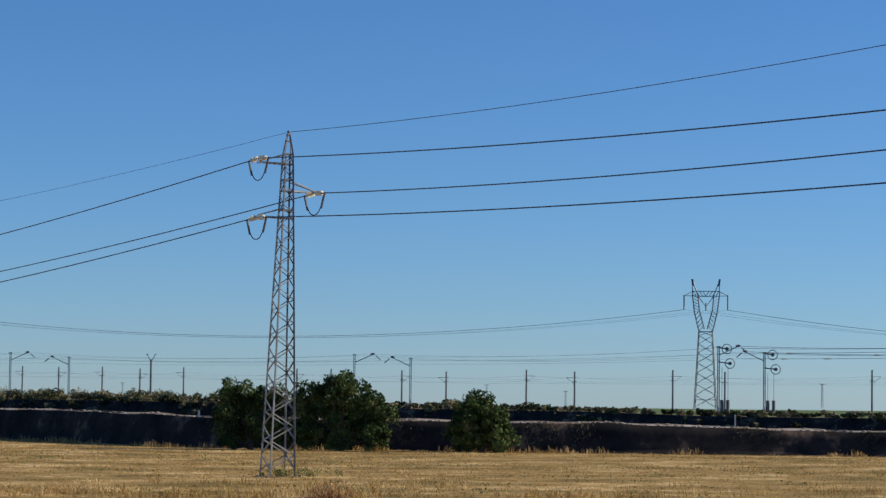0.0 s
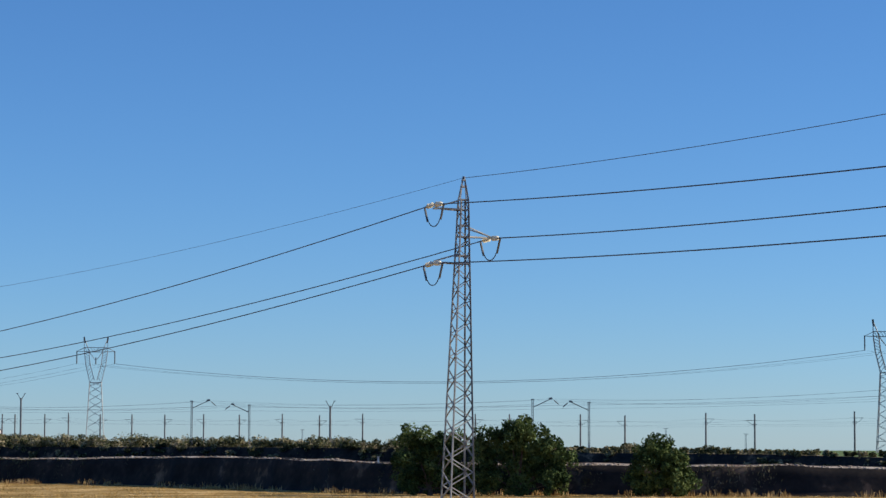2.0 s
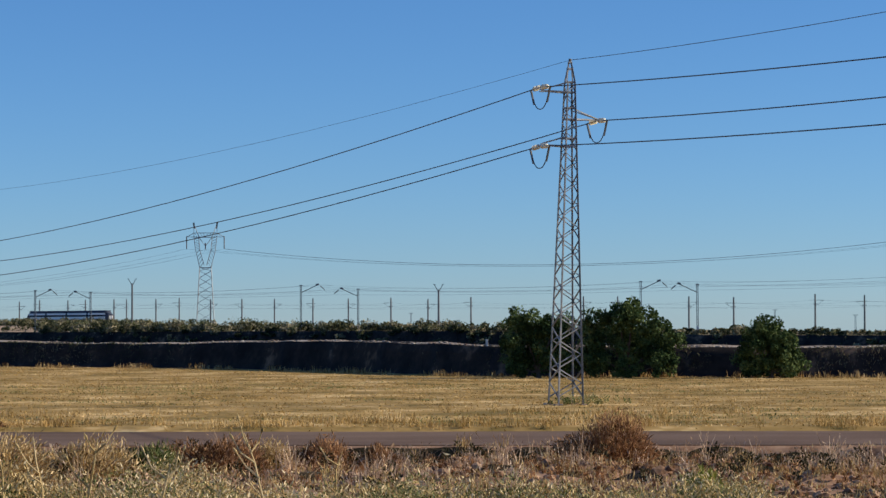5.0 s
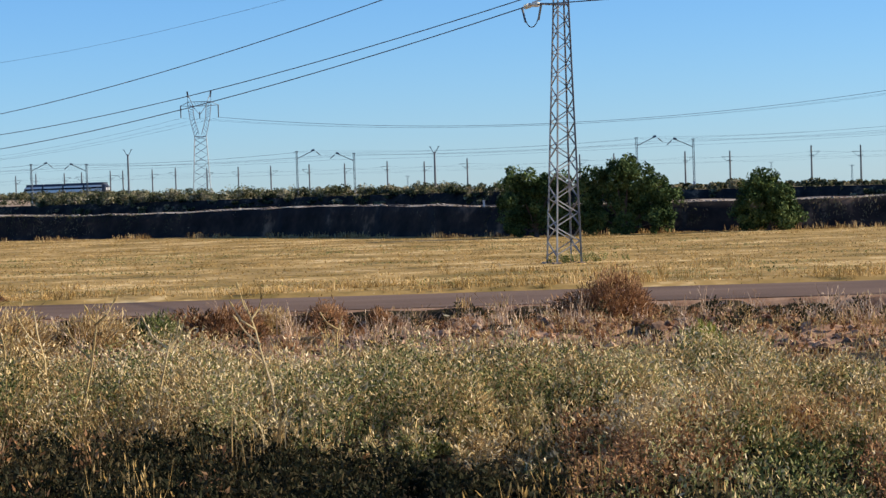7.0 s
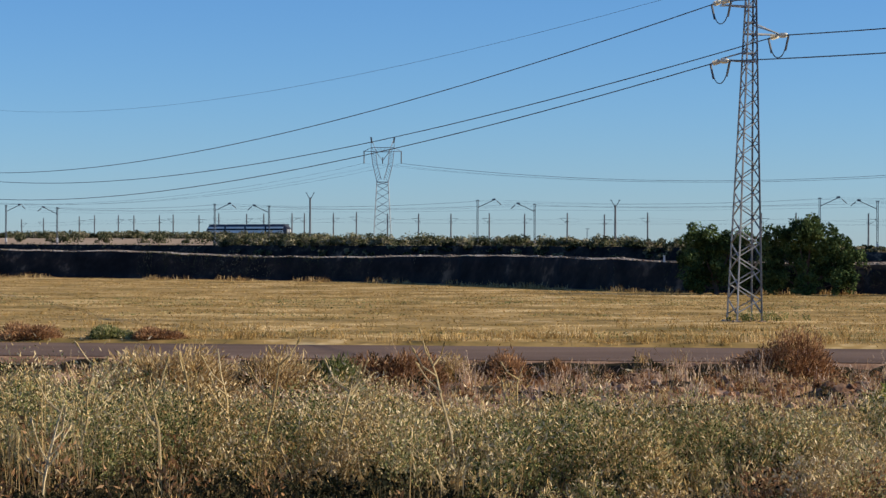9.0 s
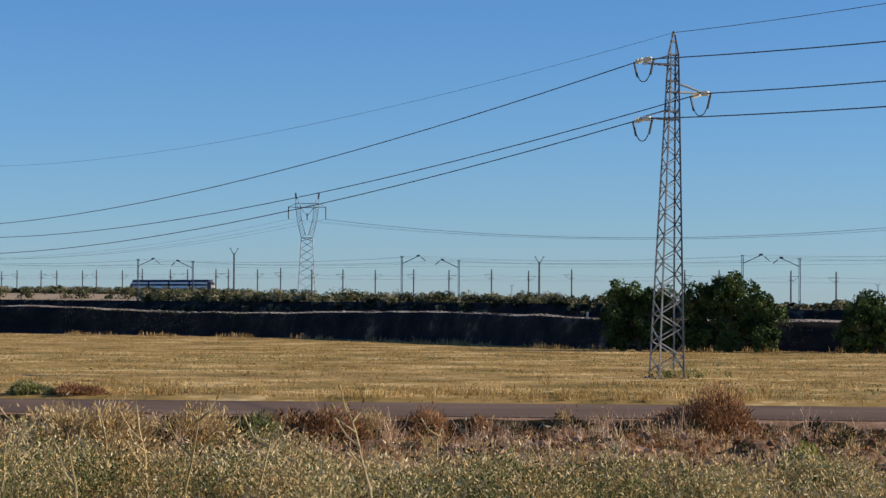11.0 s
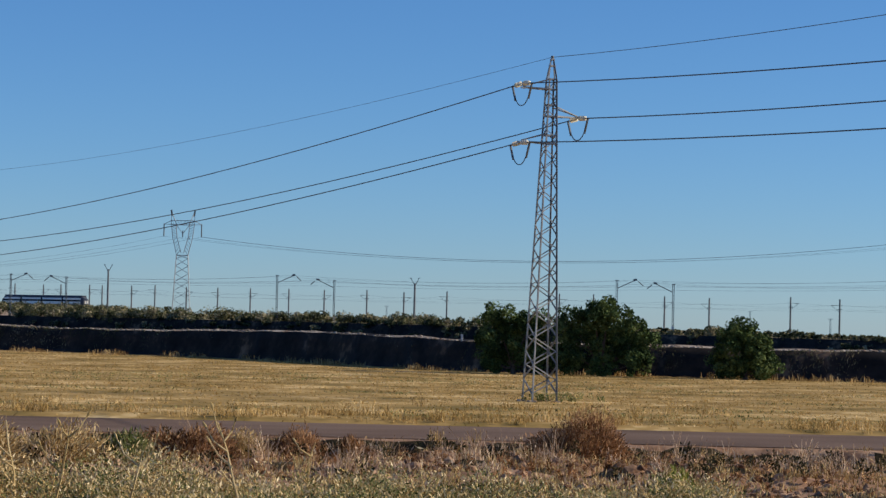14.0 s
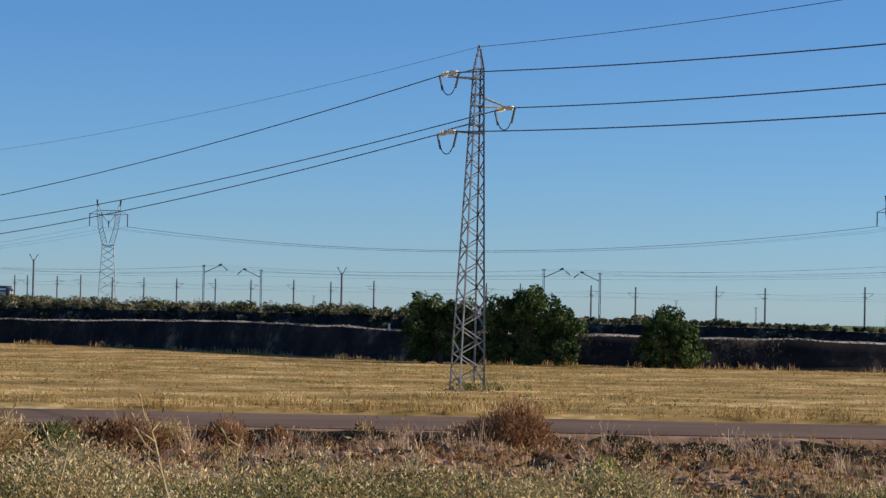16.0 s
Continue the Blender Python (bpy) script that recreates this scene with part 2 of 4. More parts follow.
# ---- ground ----
def ground():
    xs = np.unique(np.concatenate([np.linspace(-4500, -150, 24), np.arange(-150, 100, 1.1), np.arange(-24, 20, 0.4), np.linspace(100, 4500, 24)]))
    ys = np.unique(np.concatenate([np.linspace(-400, 14, 24), np.arange(14, 78, 0.45), np.arange(75.7, 77.3, 0.13), np.arange(82.0, 86.0, 0.4), np.arange(78, 154, 3), np.arange(154, 162, 1.0), np.arange(162, 174, 0.4), np.arange(174, 186, 1.0), np.arange(186, 250, 6),
                                   np.arange(250, 330, 5), np.arange(330, 392, 5), np.arange(392, 416, 0.5), np.arange(416, 490, 3), np.arange(490, 700, 10), np.linspace(700, 4900, 40)]))
    gx, gv = np.meshgrid(xs, ys)
    # the rows bend with the bank and, farther off, with the railway
    to_foot = np.interp(gx, FOOT_X, FOOT_Y) + 0.8 * wobble(gx, 0 * gx, 3.0, 2.0) - 165
    to_line = np.clip(line_y(gx), 150, 1500) - 408
    gy = gv + to_foot * np.interp(gv, [95, 150, 190, 330], [0, 1, 1, 0]) + to_line * np.interp(gv, [190, 330, 480, 2500], [0, 1, 1, 0])
    gz = land(gx, gy)
    w = len(xs)
    verts = np.stack([gx, gy, gz], -1).reshape(-1, 3)
    i = (np.arange(len(ys) - 1)[:, None] * w + np.arange(w - 1)[None]).ravel()
    faces = np.stack([i, i + 1, i + w + 1, i + w], 1)
    mid = verts[faces].mean(1)
    x, y = mid[:, 0], mid[:, 1]
    foot, ly = np.interp(x, FOOT_X, FOOT_Y) + 0.8 * wobble(x, 0 * y, 3.0, 2.0), line_y(x)
    kind = np.zeros(len(mid), int)
    kind[(y > 76.9) & (y < 83.4)] = 0
    kind[(y >= 83.4)] = 1
    # painted shade: ground under the weeds, ditch blotches, thickest below the track's edge
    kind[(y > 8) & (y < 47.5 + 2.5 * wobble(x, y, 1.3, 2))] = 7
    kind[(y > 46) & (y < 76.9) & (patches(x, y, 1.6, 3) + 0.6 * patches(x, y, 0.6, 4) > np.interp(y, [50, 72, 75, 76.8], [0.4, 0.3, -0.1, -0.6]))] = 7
    # bank faces and the trough between get the soil with shade painted in
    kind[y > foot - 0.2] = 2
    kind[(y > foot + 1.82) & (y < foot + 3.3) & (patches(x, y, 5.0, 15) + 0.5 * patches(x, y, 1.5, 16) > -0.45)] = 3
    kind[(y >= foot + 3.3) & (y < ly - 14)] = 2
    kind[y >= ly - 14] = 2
    kind[y > ly - 7] = 4
    kind[(y > ly - 7) & (y < ly + 70) & (x < -97)] = 5
    kind[(x > 62) & (y > ly + 6) & (y < 1500)] = 6
    me = bpy.data.meshes.new("ground")
    me.from_pydata(verts.tolist(), [], faces.tolist())
    for m in (M_EARTH, M_FIELD, M_BANK, M_CREST, M_PLAIN, M_TILLED, M_MEADOW, M_GAP_SHADE):
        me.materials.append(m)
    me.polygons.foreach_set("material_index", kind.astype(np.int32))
    me.polygons.foreach_set("use_smooth", np.ones(len(faces), bool))
    tagged(new("ground", me), "dry farmland with stubble field and an earth bank coloured dark for shade", "ground", "", "structure")


ground()


def road():
    bm = bmesh.new()
    xs = np.concatenate([np.linspace(-600, -60, 10), np.arange(-58, 50, 1.0), np.linspace(60, 600, 10)])
    rows = []
    for x in xs:
        row = []
        for k, f in enumerate(np.linspace(0, 1, 7)):
            y = 77.25 + 5.95 * f + (0.22 * wobble(x, 0, 1.9, 1.0 + k) if k in (0, 6) else 0)
            row.append(bm.verts.new((x, y, -0.262 + 0.175 * f + 0.02 * math.sin(f * math.pi))))
        rows.append(row)
    for p, q in zip(rows, rows[1:]):
        for k in range(6):
            bm.faces.new((p[k], q[k], q[k + 1], p[k + 1]))
    tagged(part("road", bm, M_ASPHALT), "worn reddish-grey farm track between field and ditch", "road", "", "structure")


road()


# ---- lattice tower of the field ----
TX, TY = 0.15, 108.0
LEFT, RIGHT = Vector((-0.5, 0.866, 0.0)), Vector((0.4384, -0.8988, 0.0))
ARM = Vector((0.9285, 0.3714, 0.0))


def lattice_tower():
    t = empty("lattice_tower", (TX, TY, 0), "galvanised steel lattice power tower standing in a stubble field", "power tower")
    t.matrix_basis = pose(TX, TY, 0, 0, 1.0, 0) @ pose(0, 0, 0, 0, 0, 21.8)
    top, zt, zb = 0.19, 14.25, 0.60

    def corner(i, z):
        h = zb + (top - zb) * z / zt
        sx, sy = ((-1, -1), (1, -1), (1, 1), (-1, 1))[i % 4]
        return Vector((sx * h, sy * h, z))
    for i in range(4):
        c, c2 = corner(i, -0.2), corner(i, zt)
        face = (-math.copysign(1, c.x), 0, 0)
        part("leg", angle_iron(bmesh.new(), c, c2, 0.064, 0.012, face), M_STEEL, t)
        bm = bmesh.new()
        bar(bm, c + Vector((0, 0, -0.2)), c + Vector((0, 0, 0.26)), 0.32)
        bmesh.ops.bevel(bm, geom=bm.edges, offset=0.03, segments=1)
        part("footing", bm, M_CREST, t, "pale concrete footing block")
    levels = [0.35]
    step = 0.64
    while levels[-1] < zt - 0.4:
        levels.append(levels[-1] + step)
        step = max(0.36, step * 0.982)
    levels[-1] = zt - 0.05
    for i in range(4):
        n = Vector(((0, -1, 0), (1, 0, 0), (0, 1, 0), (-1, 0, 0))[i])
        for k, (z0, z1) in enumerate(zip(levels, levels[1:])):
            flip = (k + i // 2) % 2
            p, q = corner(i + flip, z0), corner(i + 1 - flip, z1)
            part("brace", angle_iron(bmesh.new(), p + n * 0.012, q + n * 0.012, 0.056 - 0.0018 * z0, 0.009, -n), M_STEEL, t)
        for z in (11.4, 11.75, 12.6, 13.1, 13.8, zt):
            part("strut", angle_iron(bmesh.new(), corner(i, z), corner(i + 1, z), 0.065, 0.008, -n), M_STEEL, t)
        part("peak_leg", angle_iron(bmesh.new(), corner(i, zt), Vector((0.05 * math.copysign(1, corner(i, 0).x), 0.05 * math.copysign(1, corner(i, 0).y), 15.16)), 0.055, 0.008, -n), M_STEEL, t)
    for z, h in ((14.88, 0.12), (15.16, 0.08)):
        bm = bmesh.new()
        bar(bm, (0, 0, z - 0.04), (0, 0, z + 0.04), h * 2)
        part("cap_plate", bm, M_STEEL, t)
    bm = bmesh.new()
    tube(bm, [(0, 0, 15.16), (0, 0, 15.33)], 0.07, 8)
    part("wire_clamp", bm, M_MAST, t)
    for side, z in ((-1, 13.8), (1, 12.6), (-1, 11.4)):
        arm = new("cross_arm")
        arm.parent = t
        tip = Vector((side * 1.35, 0, z + 0.02))
        w = 0.24
        for y in (-w, w):
            b = part("arm_chord", angle_iron(bmesh.new(), (side * 0.2, y, z), tip, 0.07, 0.010, (0, 0, 1)), M_STEEL, arm)
            part("arm_stay", angle_iron(bmesh.new(), (side * 0.2, y, z + 0.42), tip + Vector((0, 0, 0.05)), 0.055, 0.008, (0, 0, 1)), M_STEEL, arm)
        for f in (0.35, 0.65):
            part("arm_brace", bar(bmesh.new(), (side * (0.2 + 1.15 * f), -w * (1 - f), z + 0.02), (side * (0.2 + 1.15 * f), w * (1 - f), z + 0.02), 0.04), M_STEEL, arm)
        bm = bmesh.new()
        bar(bm, tip + Vector((side * -0.12, 0, 0)), tip + Vector((side * 0.08, 0, 0)), 0.16, 0.05)
        part("arm_plate", bm, M_STEEL, arm)
    return t


TOWER = lattice_tower()


def lean(p):
    return TOWER.matrix_basis @ Vector(p)


def insulator_string(at, way, label):
    """A dead-end string of glass discs from the arm's tip along the wire; returns its far end."""
    way = Vector(way).normalized()
    s = empty("insulator_string", at, label, "insulator", "glass insulators of the lattice tower")
    turn = way.to_track_quat("Z", "Y").to_matrix().to_4x4()
    s.matrix_basis = Matrix.Translation(at) @ turn
    bm = bmesh.new()
    tube(bm, [(0, 0, 0), (0, 0, 0.14)], 0.02)
    part("clevis", bm, M_MAST, s)
    part("end_clamp", tube(bmesh.new(), [(0, 0, 0.64), (0, 0, 0.95)], 0.035), M_MAST, s)
    for k in range(4):
        bm = bmesh.new()
        z = 0.14 + 0.13 * k
        tube(bm, [(0, 0, z), (0, 0, z + 0.03), (0, 0, z + 0.05), (0, 0, z + 0.10), (0, 0, z + 0.13)], [0.03, 0.04, 0.115, 0.10, 0.025], 14)
        part("glass_disc", bm, M_GLASS, s)
    return Vector(at) + way * 0.92


def wire(name, points, r, label, group):
    bm = tube(bmesh.new(), points, r, 5)
    return tagged(part(name, bm, M_WIRE), label, "cable", group)


def span(start, d, drop, curve, length, n=48):
    return [start + d * s + Vector((0, 0, -drop * s + curve * s * s)) for s in np.linspace(0, length, n)]


for side, z, dl, kl, dr, kr in ((-1, 14.02, 0.0818, 0.00038, 0.0656, 0.00047), (1, 12.63, 0.077, 0.00037, 0.052, 0.00052), (-1, 11.4, 0.080, 0.00037, 0.0525, 0.00043)):
    tip = lean((side * 1.36, 0, z))
    ends = []
    for d, drop, curve, length in ((LEFT, dl, kl, 212), (RIGHT, dr, kr, 118)):
        end = insulator_string(tip, d + Vector((0, 0, -drop)), "string of greenish glass insulator discs at a cross arm")
        ends.append(end)
        wire("conductor", span(end, d, drop, curve, length), 0.026, "dark bare conductor strung from the lattice tower", "conductors of the field line")
    pts = []
    for f in np.linspace(0, 1, 17):
        p = ends[0].lerp(ends[1], f)
        p.z -= 0.92 * (1 - abs(2 * f - 1) ** 2.4)
        pts.append(p)
    j = wire("jumper_loop", pts, 0.024, "dark jumper cable looping below a cross arm", "jumper loops")
    for end, p in ((ends[0], pts[1]), (ends[1], pts[-2])):
        bm = tube(bmesh.new(), [end, end.lerp(p, 2.6)], 0.055, 6)
        part("clamp", bm, M_MAST, j)
peak = lean((0, 0, 15.27))
wire("earth_wire", span(peak, LEFT, 0.0486, 0.00038, 212), 0.009, "thin earth wire from the tower's peak", "earth wires")
wire("earth_wire", span(peak, RIGHT, 0.0491, 0.00062, 118), 0.014, "thin earth wire from the tower's peak", "earth wires")


# ---- trees ----
def leaf_cloud(centres, radii, per, size, seed):
    r = np.random.default_rng(seed)
    pts = []
    for c, rad in zip(centres, radii):
        d = r.normal(size=(per, 3))
        d /= np.linalg.norm(d, axis=1)[:, None]
        pts.append(np.asarray(c) + d * (rad * r.uniform(0.55, 1.08, (per, 1))) * (1, 1, 0.85))
    pts = np.concatenate(pts)
    n = len(pts)
    u = r.normal(size=(n, 3))
    u /= np.linalg.norm(u, axis=1)[:, None]
    v = np.cross(u, r.normal(size=(n, 3)))
    v /= np.linalg.norm(v, axis=1)[:, None]
    s = size * r.uniform(0.6, 1.4, (n, 1))
    return quads(pts, u * s, v * s * 0.5)


def tree(x, y, lobes, seed, label):
    """lobes: sideways offset, depth, height and radius of each mass of the crown."""
    base = float(land(x, y)) - 0.05
    t = empty("tree", (x, y, base), label, "tree", "trees at the bank")
    r = np.random.default_rng(seed)
    centres, radii = [], []
    wood = bmesh.new()
    tube(wood, [(0, 0, -0.1), (0.05, 0, 0.6), (0.0, 0.05, 1.5), (0.1, 0, 2.4)], [0.22, 0.16, 0.12, 0.07], 8)
    part("trunk", wood, M_BARK, t)
    for lx, ly, lz, lr in lobes:
        bm = bmesh.new()
        tube(bm, [(0, 0, 0.5), (lx * 0.4, ly * 0.4, lz * 0.55), (lx * 0.9, ly * 0.9, lz)], [0.10, 0.07, 0.02], 6)
        part("limb", bm, M_BARK, t)
        n = max(10, int(17 * lr * lr))
        for k in range(n):
            d = r.normal(size=3)
            d /= np.linalg.norm(d)
            c = np.array((lx, ly, lz)) + d * lr * r.uniform(0.35, 0.98)
            if c[2] > 0.25:
                centres.append(c)
                radii.append(r.uniform(0.26, 0.60))
    v, f = leaf_cloud(centres, radii, 120, 0.115, seed)
    soup("crown", v, f, M_LEAF, "", "", parent=t)
    return t


tree(-1.6, 163, [(-1.4, 0, 3.7, 1.1), (-1.3, 0.3, 2.0, 1.3), (0.0, 0, 3.3, 1.2), (0.1, 0.2, 1.5, 1.4), (1.3, -0.1, 3.5, 1.15), (1.5, 0.4, 1.9, 1.4), (-1.2, 0, 0.8, 0.9), (2.2, 0, 1.0, 0.9)], 11, "dark leafy green tree standing behind the lattice tower")
tree(4.3, 162.5, [(-2.0, 0, 3.2, 1.3), (-2.2, 0, 1.5, 1.2), (-0.6, 0, 4.0, 1.25), (0.4, 0, 4.2, 1.15), (0.2, 0.4, 2.3, 1.7), (1.6, 0, 3.2, 1.2), (1.8, 0, 1.7, 1.2), (2.8, 0, 2.6, 0.95), (2.4, -0.3, 0.9, 0.8), (0, 0, 0.8, 1.0)], 12, "broad leafy green tree at the foot of the bank")
tree(13.7, 161.0, [(-1.4, 0, 2.6, 0.95), (-1.6, 0, 1.2, 1.1), (-0.1, 0, 3.2, 1.0), (0.3, 0, 1.9, 1.5), (1.0, 0, 2.3, 0.9), (1.5, 0, 1.1, 0.9), (-0.4, 0.3, 0.7, 1.0), (1.0, 0, 0.6, 0.9)], 13, "small rounded green tree at the foot of the bank")

# ---- railway masts ----
def polar(az, d, z=None):
    """A place at a compass angle from the lookout, on the ground unless z is given."""
    x, y = d * math.sin(radians(az)), d * math.cos(radians(az))
    return Vector((x, y, float(land(x, y)) if z is None else z))


def catenary_mast(name, at, top, arm_dir, label, wheels=False):
    """A steel railway mast with a raked cantilever towards arm_dir."""
    t = empty(name, at, label, "railway mast", "masts of the near railway")
    h = top - at[2]
    for s in (-0.13, 0.13):
        part("channel", bar(bmesh.new(), (s, 0, -0.3), (s, 0, h), 0.09, 0.24), M_MAST, t)
    z = 0.4
    while z < h - 0.4:
        part("lacing", bar(bmesh.new(), (-0.13, -0.1, z), (0.13, -0.1, z + 0.35), 0.05), M_MAST, t)
        z += 0.5
    part("band", bar(bmesh.new(), (0, 0, 0.5), (0, 0, 1.4), 0.40, 0.30), M_BAND, t, "white painted band at the foot")
    a = arm_dir
    part("cantilever", tube(bmesh.new(), [(0.1 * a, 0, h - 1.3), (3.0 * a, 0, h + 0.05)], 0.075), M_MAST, t)
    part("top_clamp", bar(bmesh.new(), (2.75 * a, 0, h + 0.1), (3.35 * a, 0, h + 0.2), 0.35), M_MAST, t)
    part("dropper_arm", tube(bmesh.new(), [(3.6 * a, 0, h - 0.1), (4.4 * a, 0, h - 0.8)], 0.09), M_MAST, t)
    part("cap", bar(bmesh.new(), (-0.3, 0, h), (0.3, 0, h), 0.25, 0.15), M_MAST, t)
    if wheels:
        for dz, dx in ((-0.35, 1.3), (-2.6, 1.8)):
            w = new("pulley")
            w.parent = t
            w.location = (dx, 0, h + dz)
            ring = [(0.75 * math.cos(k * math.tau / 20), 0, 0.75 * math.sin(k * math.tau / 20)) for k in range(21)]
            part("rim", tube(bmesh.new(), ring, 0.07, 5), M_MAST, w)
            part("hub", tube(bmesh.new(), [(0, -0.1, 0), (0, 0.1, 0)], 0.28, 10), M_MAST, w)
            part("bracket", bar(bmesh.new(), (-dx, 0, 0.2), (0, 0, 0), 0.18), M_MAST, w)
        for dx in (0.55, 1.5):
            part("tension_weight", tube(bmesh.new(), [(dx, 0, 0.7), (dx, 0, 2.5)], 0.28, 10), M_MAST, t)
            part("weight_rod", tube(bmesh.new(), [(dx, 0, 2.5), (dx, 0, h - 3.2)], 0.035, 5), M_MAST, t)
    return t


NEAR_MASTS = [(-17.1, 0.78, 1), (-15.93, 0.73, -1), (-12.29, 0.83, 1), (-11.02, 0.79, -1), (-6.13, 0.94, 1), (-4.79, 0.85, -1), (1.84, 1.00, 1), (3.16, 0.93, -1)]


def near_distance(az):
    k = math.tan(radians(az))
    y = (408 + 0.638 * 22.9) / (1 + 0.638 * k)
    return y / math.cos(radians(az))


HEADS = []
for az, el, side in NEAR_MASTS:
    d = near_distance(az) - (3 if side > 0 else -3)
    at = polar(az, d)
    top = EYE + d * math.tan(radians(el))
    catenary_mast("catenary_mast", at, top, side, "dark steel railway mast with raked cantilever on the bank")
    HEADS.append((at, top, side))
for az, el, side in ((10.36, 1.28, 1), (11.42, 1.15, -1)):
    d = near_distance(az) - (3 if side > 0 else -3)
    at = polar(az, d)
    catenary_mast("catenary_mast", at, EYE + d * math.tan(radians(el)), side, "railway mast with tensioning wheels and weights", True)
    HEADS.append((at, EYE + d * math.tan(radians(el)), side))


def sag_line(p, q, sag, n=10):
    pts = []
    for f in np.linspace(0, 1, n):
        v = Vector(p).lerp(Vector(q), f)
        v.z -= sag * 4 * f * (1 - f)
        pts.append(v)
    return pts


def wire_insulator(at, way):
    t = empty("wire_insulator", at, "short dark insulator set into the overhead wires", "insulator", "insulators in the overhead wires")
    t.matrix_basis = Matrix.Translation(at) @ way.to_track_quat("X", "Z").to_matrix().to_4x4()
    part("rod", tube(bmesh.new(), [(-0.6, 0, 0), (0.6, 0, 0)], 0.05, 6), M_MAST, t)
    for k in range(4):
        x = -0.36 + 0.24 * k
        part("disc", tube(bmesh.new(), [(x - 0.05, 0, 0), (x, 0, 0), (x + 0.05, 0, 0)], [0.07, 0.17, 0.07], 8), M_MAST, t)


for side in (1, -1):
    row = sorted([h for h in HEADS if h[2] == side], key=lambda h: h[0].x)
    (a0, t0, _), (a1, t1, _) = row[-2], row[-1]
    step = a1 - a0
    chain = row + [(a1 + step, t1 + (t1 - t0), side)]
    for (p, tp, _), (q, tq, _) in zip(chain, chain[1:]):
        for off, dz, sag, r in ((2.8, 0.1, 0.9, 0.013), (3.6, -1.0, 0.3, 0.013), (0.0, -0.2, 0.7, 0.011)):
            r = 0.03 if p is chain[-2][0] else r
            w = Vector((off * side, 0, 0))
            wire("overhead_wire", sag_line(Vector((p.x, p.y, tp + dz)) + w, Vector((q.x, q.y, tq + dz)) + w, sag), r, "thin overhead wire of the near railway", "overhead wires")
            if p is chain[-2][0] and off and side < 0:
                line = sag_line(Vector((p.x, p.y, tp + dz)) + w, Vector((q.x, q.y, tq + dz)) + w, sag)
                for k in (1, 3) if dz > 0 else (1, 2):
                    wire_insulator(line[k], line[k + 1] - line[k - 1])


def far_mast(at, top, side):
    t = empty("far_railway_mast", at, "slim grey railway mast with short brackets, far off", "railway mast", "masts of the far railway")
    h = top - at[2]
    part("post", tube(bmesh.new(), [(0, 0, -0.3), (0, 0, h)], [0.26, 0.20], 8), M_MAST, t)
    part("head", bar(bmesh.new(), (0, 0, h - 0.1), (0, 0, h + 0.35), 0.32), M_MAST, t)
    part("bracket", bar(bmesh.new(), (-0.7 * side, 0, h - 1.2), (2.2 * side, 0, h - 1.2), 0.09), M_MAST, t)
    part("bracket", bar(bmesh.new(), (0, 0, h - 2.9), (2.0 * side, 0, h - 1.3), 0.07), M_MAST, t)
    part("feeder_arm", bar(bmesh.new(), (-0.6, 0, h - 2.2), (0.6, 0, h - 2.2), 0.16), M_MAST, t)
    return t


FAR_MASTS = [(-16.74, 0.44), (-16.24, 0.47), (-15.42, 0.51), (-15.07, 0.54), (-14.52, 0.54), (-14.16, 0.54), (-13.57, 0.54), (-13.25, 0.56),
             (-12.65, 0.55), (-12.19, 0.59), (-11.54, 0.58), (-11.14, 0.59), (-10.48, 0.60), (-10.19, 0.60), (-9.51, 0.60), (-8.97, 0.63),
             (-8.24, 0.60), (-7.51, 0.60), (-6.75, 0.60), (-5.85, 0.61), (-5.02, 0.60), (-4.02, 0.62), (-3.15, 0.59), (-2.14, 0.63),
             (0.5, 0.63), (1.3, 0.63), (2.96, 0.62), (4.00, 0.60), (5.88, 0.66), (7.01, 0.63), (9.30, 0.69), (10.51, 0.66), (13.89, 0.73)]


def far_distance(az):
    k = math.tan(radians(az))
    y = (622 + 65 * 0.84) / (1 + 0.84 * k)
    return y / math.cos(radians(az))


FAR_HEADS = []
for i, (az, el) in enumerate(FAR_MASTS):
    d = far_distance(az)
    far_mast(polar(az, d), EYE + d * math.tan(radians(el)), 1 if i % 2 == 0 else -1)
for i in (0, 1):
    row = [polar(az, far_distance(az), EYE + far_distance(az) * math.tan(radians(el))) for az, el in FAR_MASTS[i::2]]
    row.append(row[-1] * 2 - row[-2])
    for p, q in zip(row, row[1:]):
        for dz, sag in ((-1.2, 0.6), (-2.6, 0.15)):
            wire("far_overhead_wire", sag_line(p + Vector((0, 0, dz)), q + Vector((0, 0, dz)), sag, 5), 0.012, "thin overhead wire of the far railway", "far overhead wires")


def forked_pole(az, el, d):
    at = polar(az, d)
    h = EYE + d * math.tan(radians(el)) - at.z
    t = empty("forked_pole", at, "tall grey pole with a forked top beside the railway", "pole", "forked poles")
    part("post", tube(bmesh.new(), [(0, 0, -0.3), (0, 0, h - 0.9)], [0.22, 0.17], 8), M_MAST, t)
    for s in (-1, 1):
        part("fork", bar(bmesh.new(), (0, 0, h - 1.4), (s * 0.75, 0, h), 0.10), M_MAST, t)
        part("insulator_pin", bar(bmesh.new(), (s * 0.55, 0, h), (s * 0.95, 0, h), 0.10), M_MAST, t)


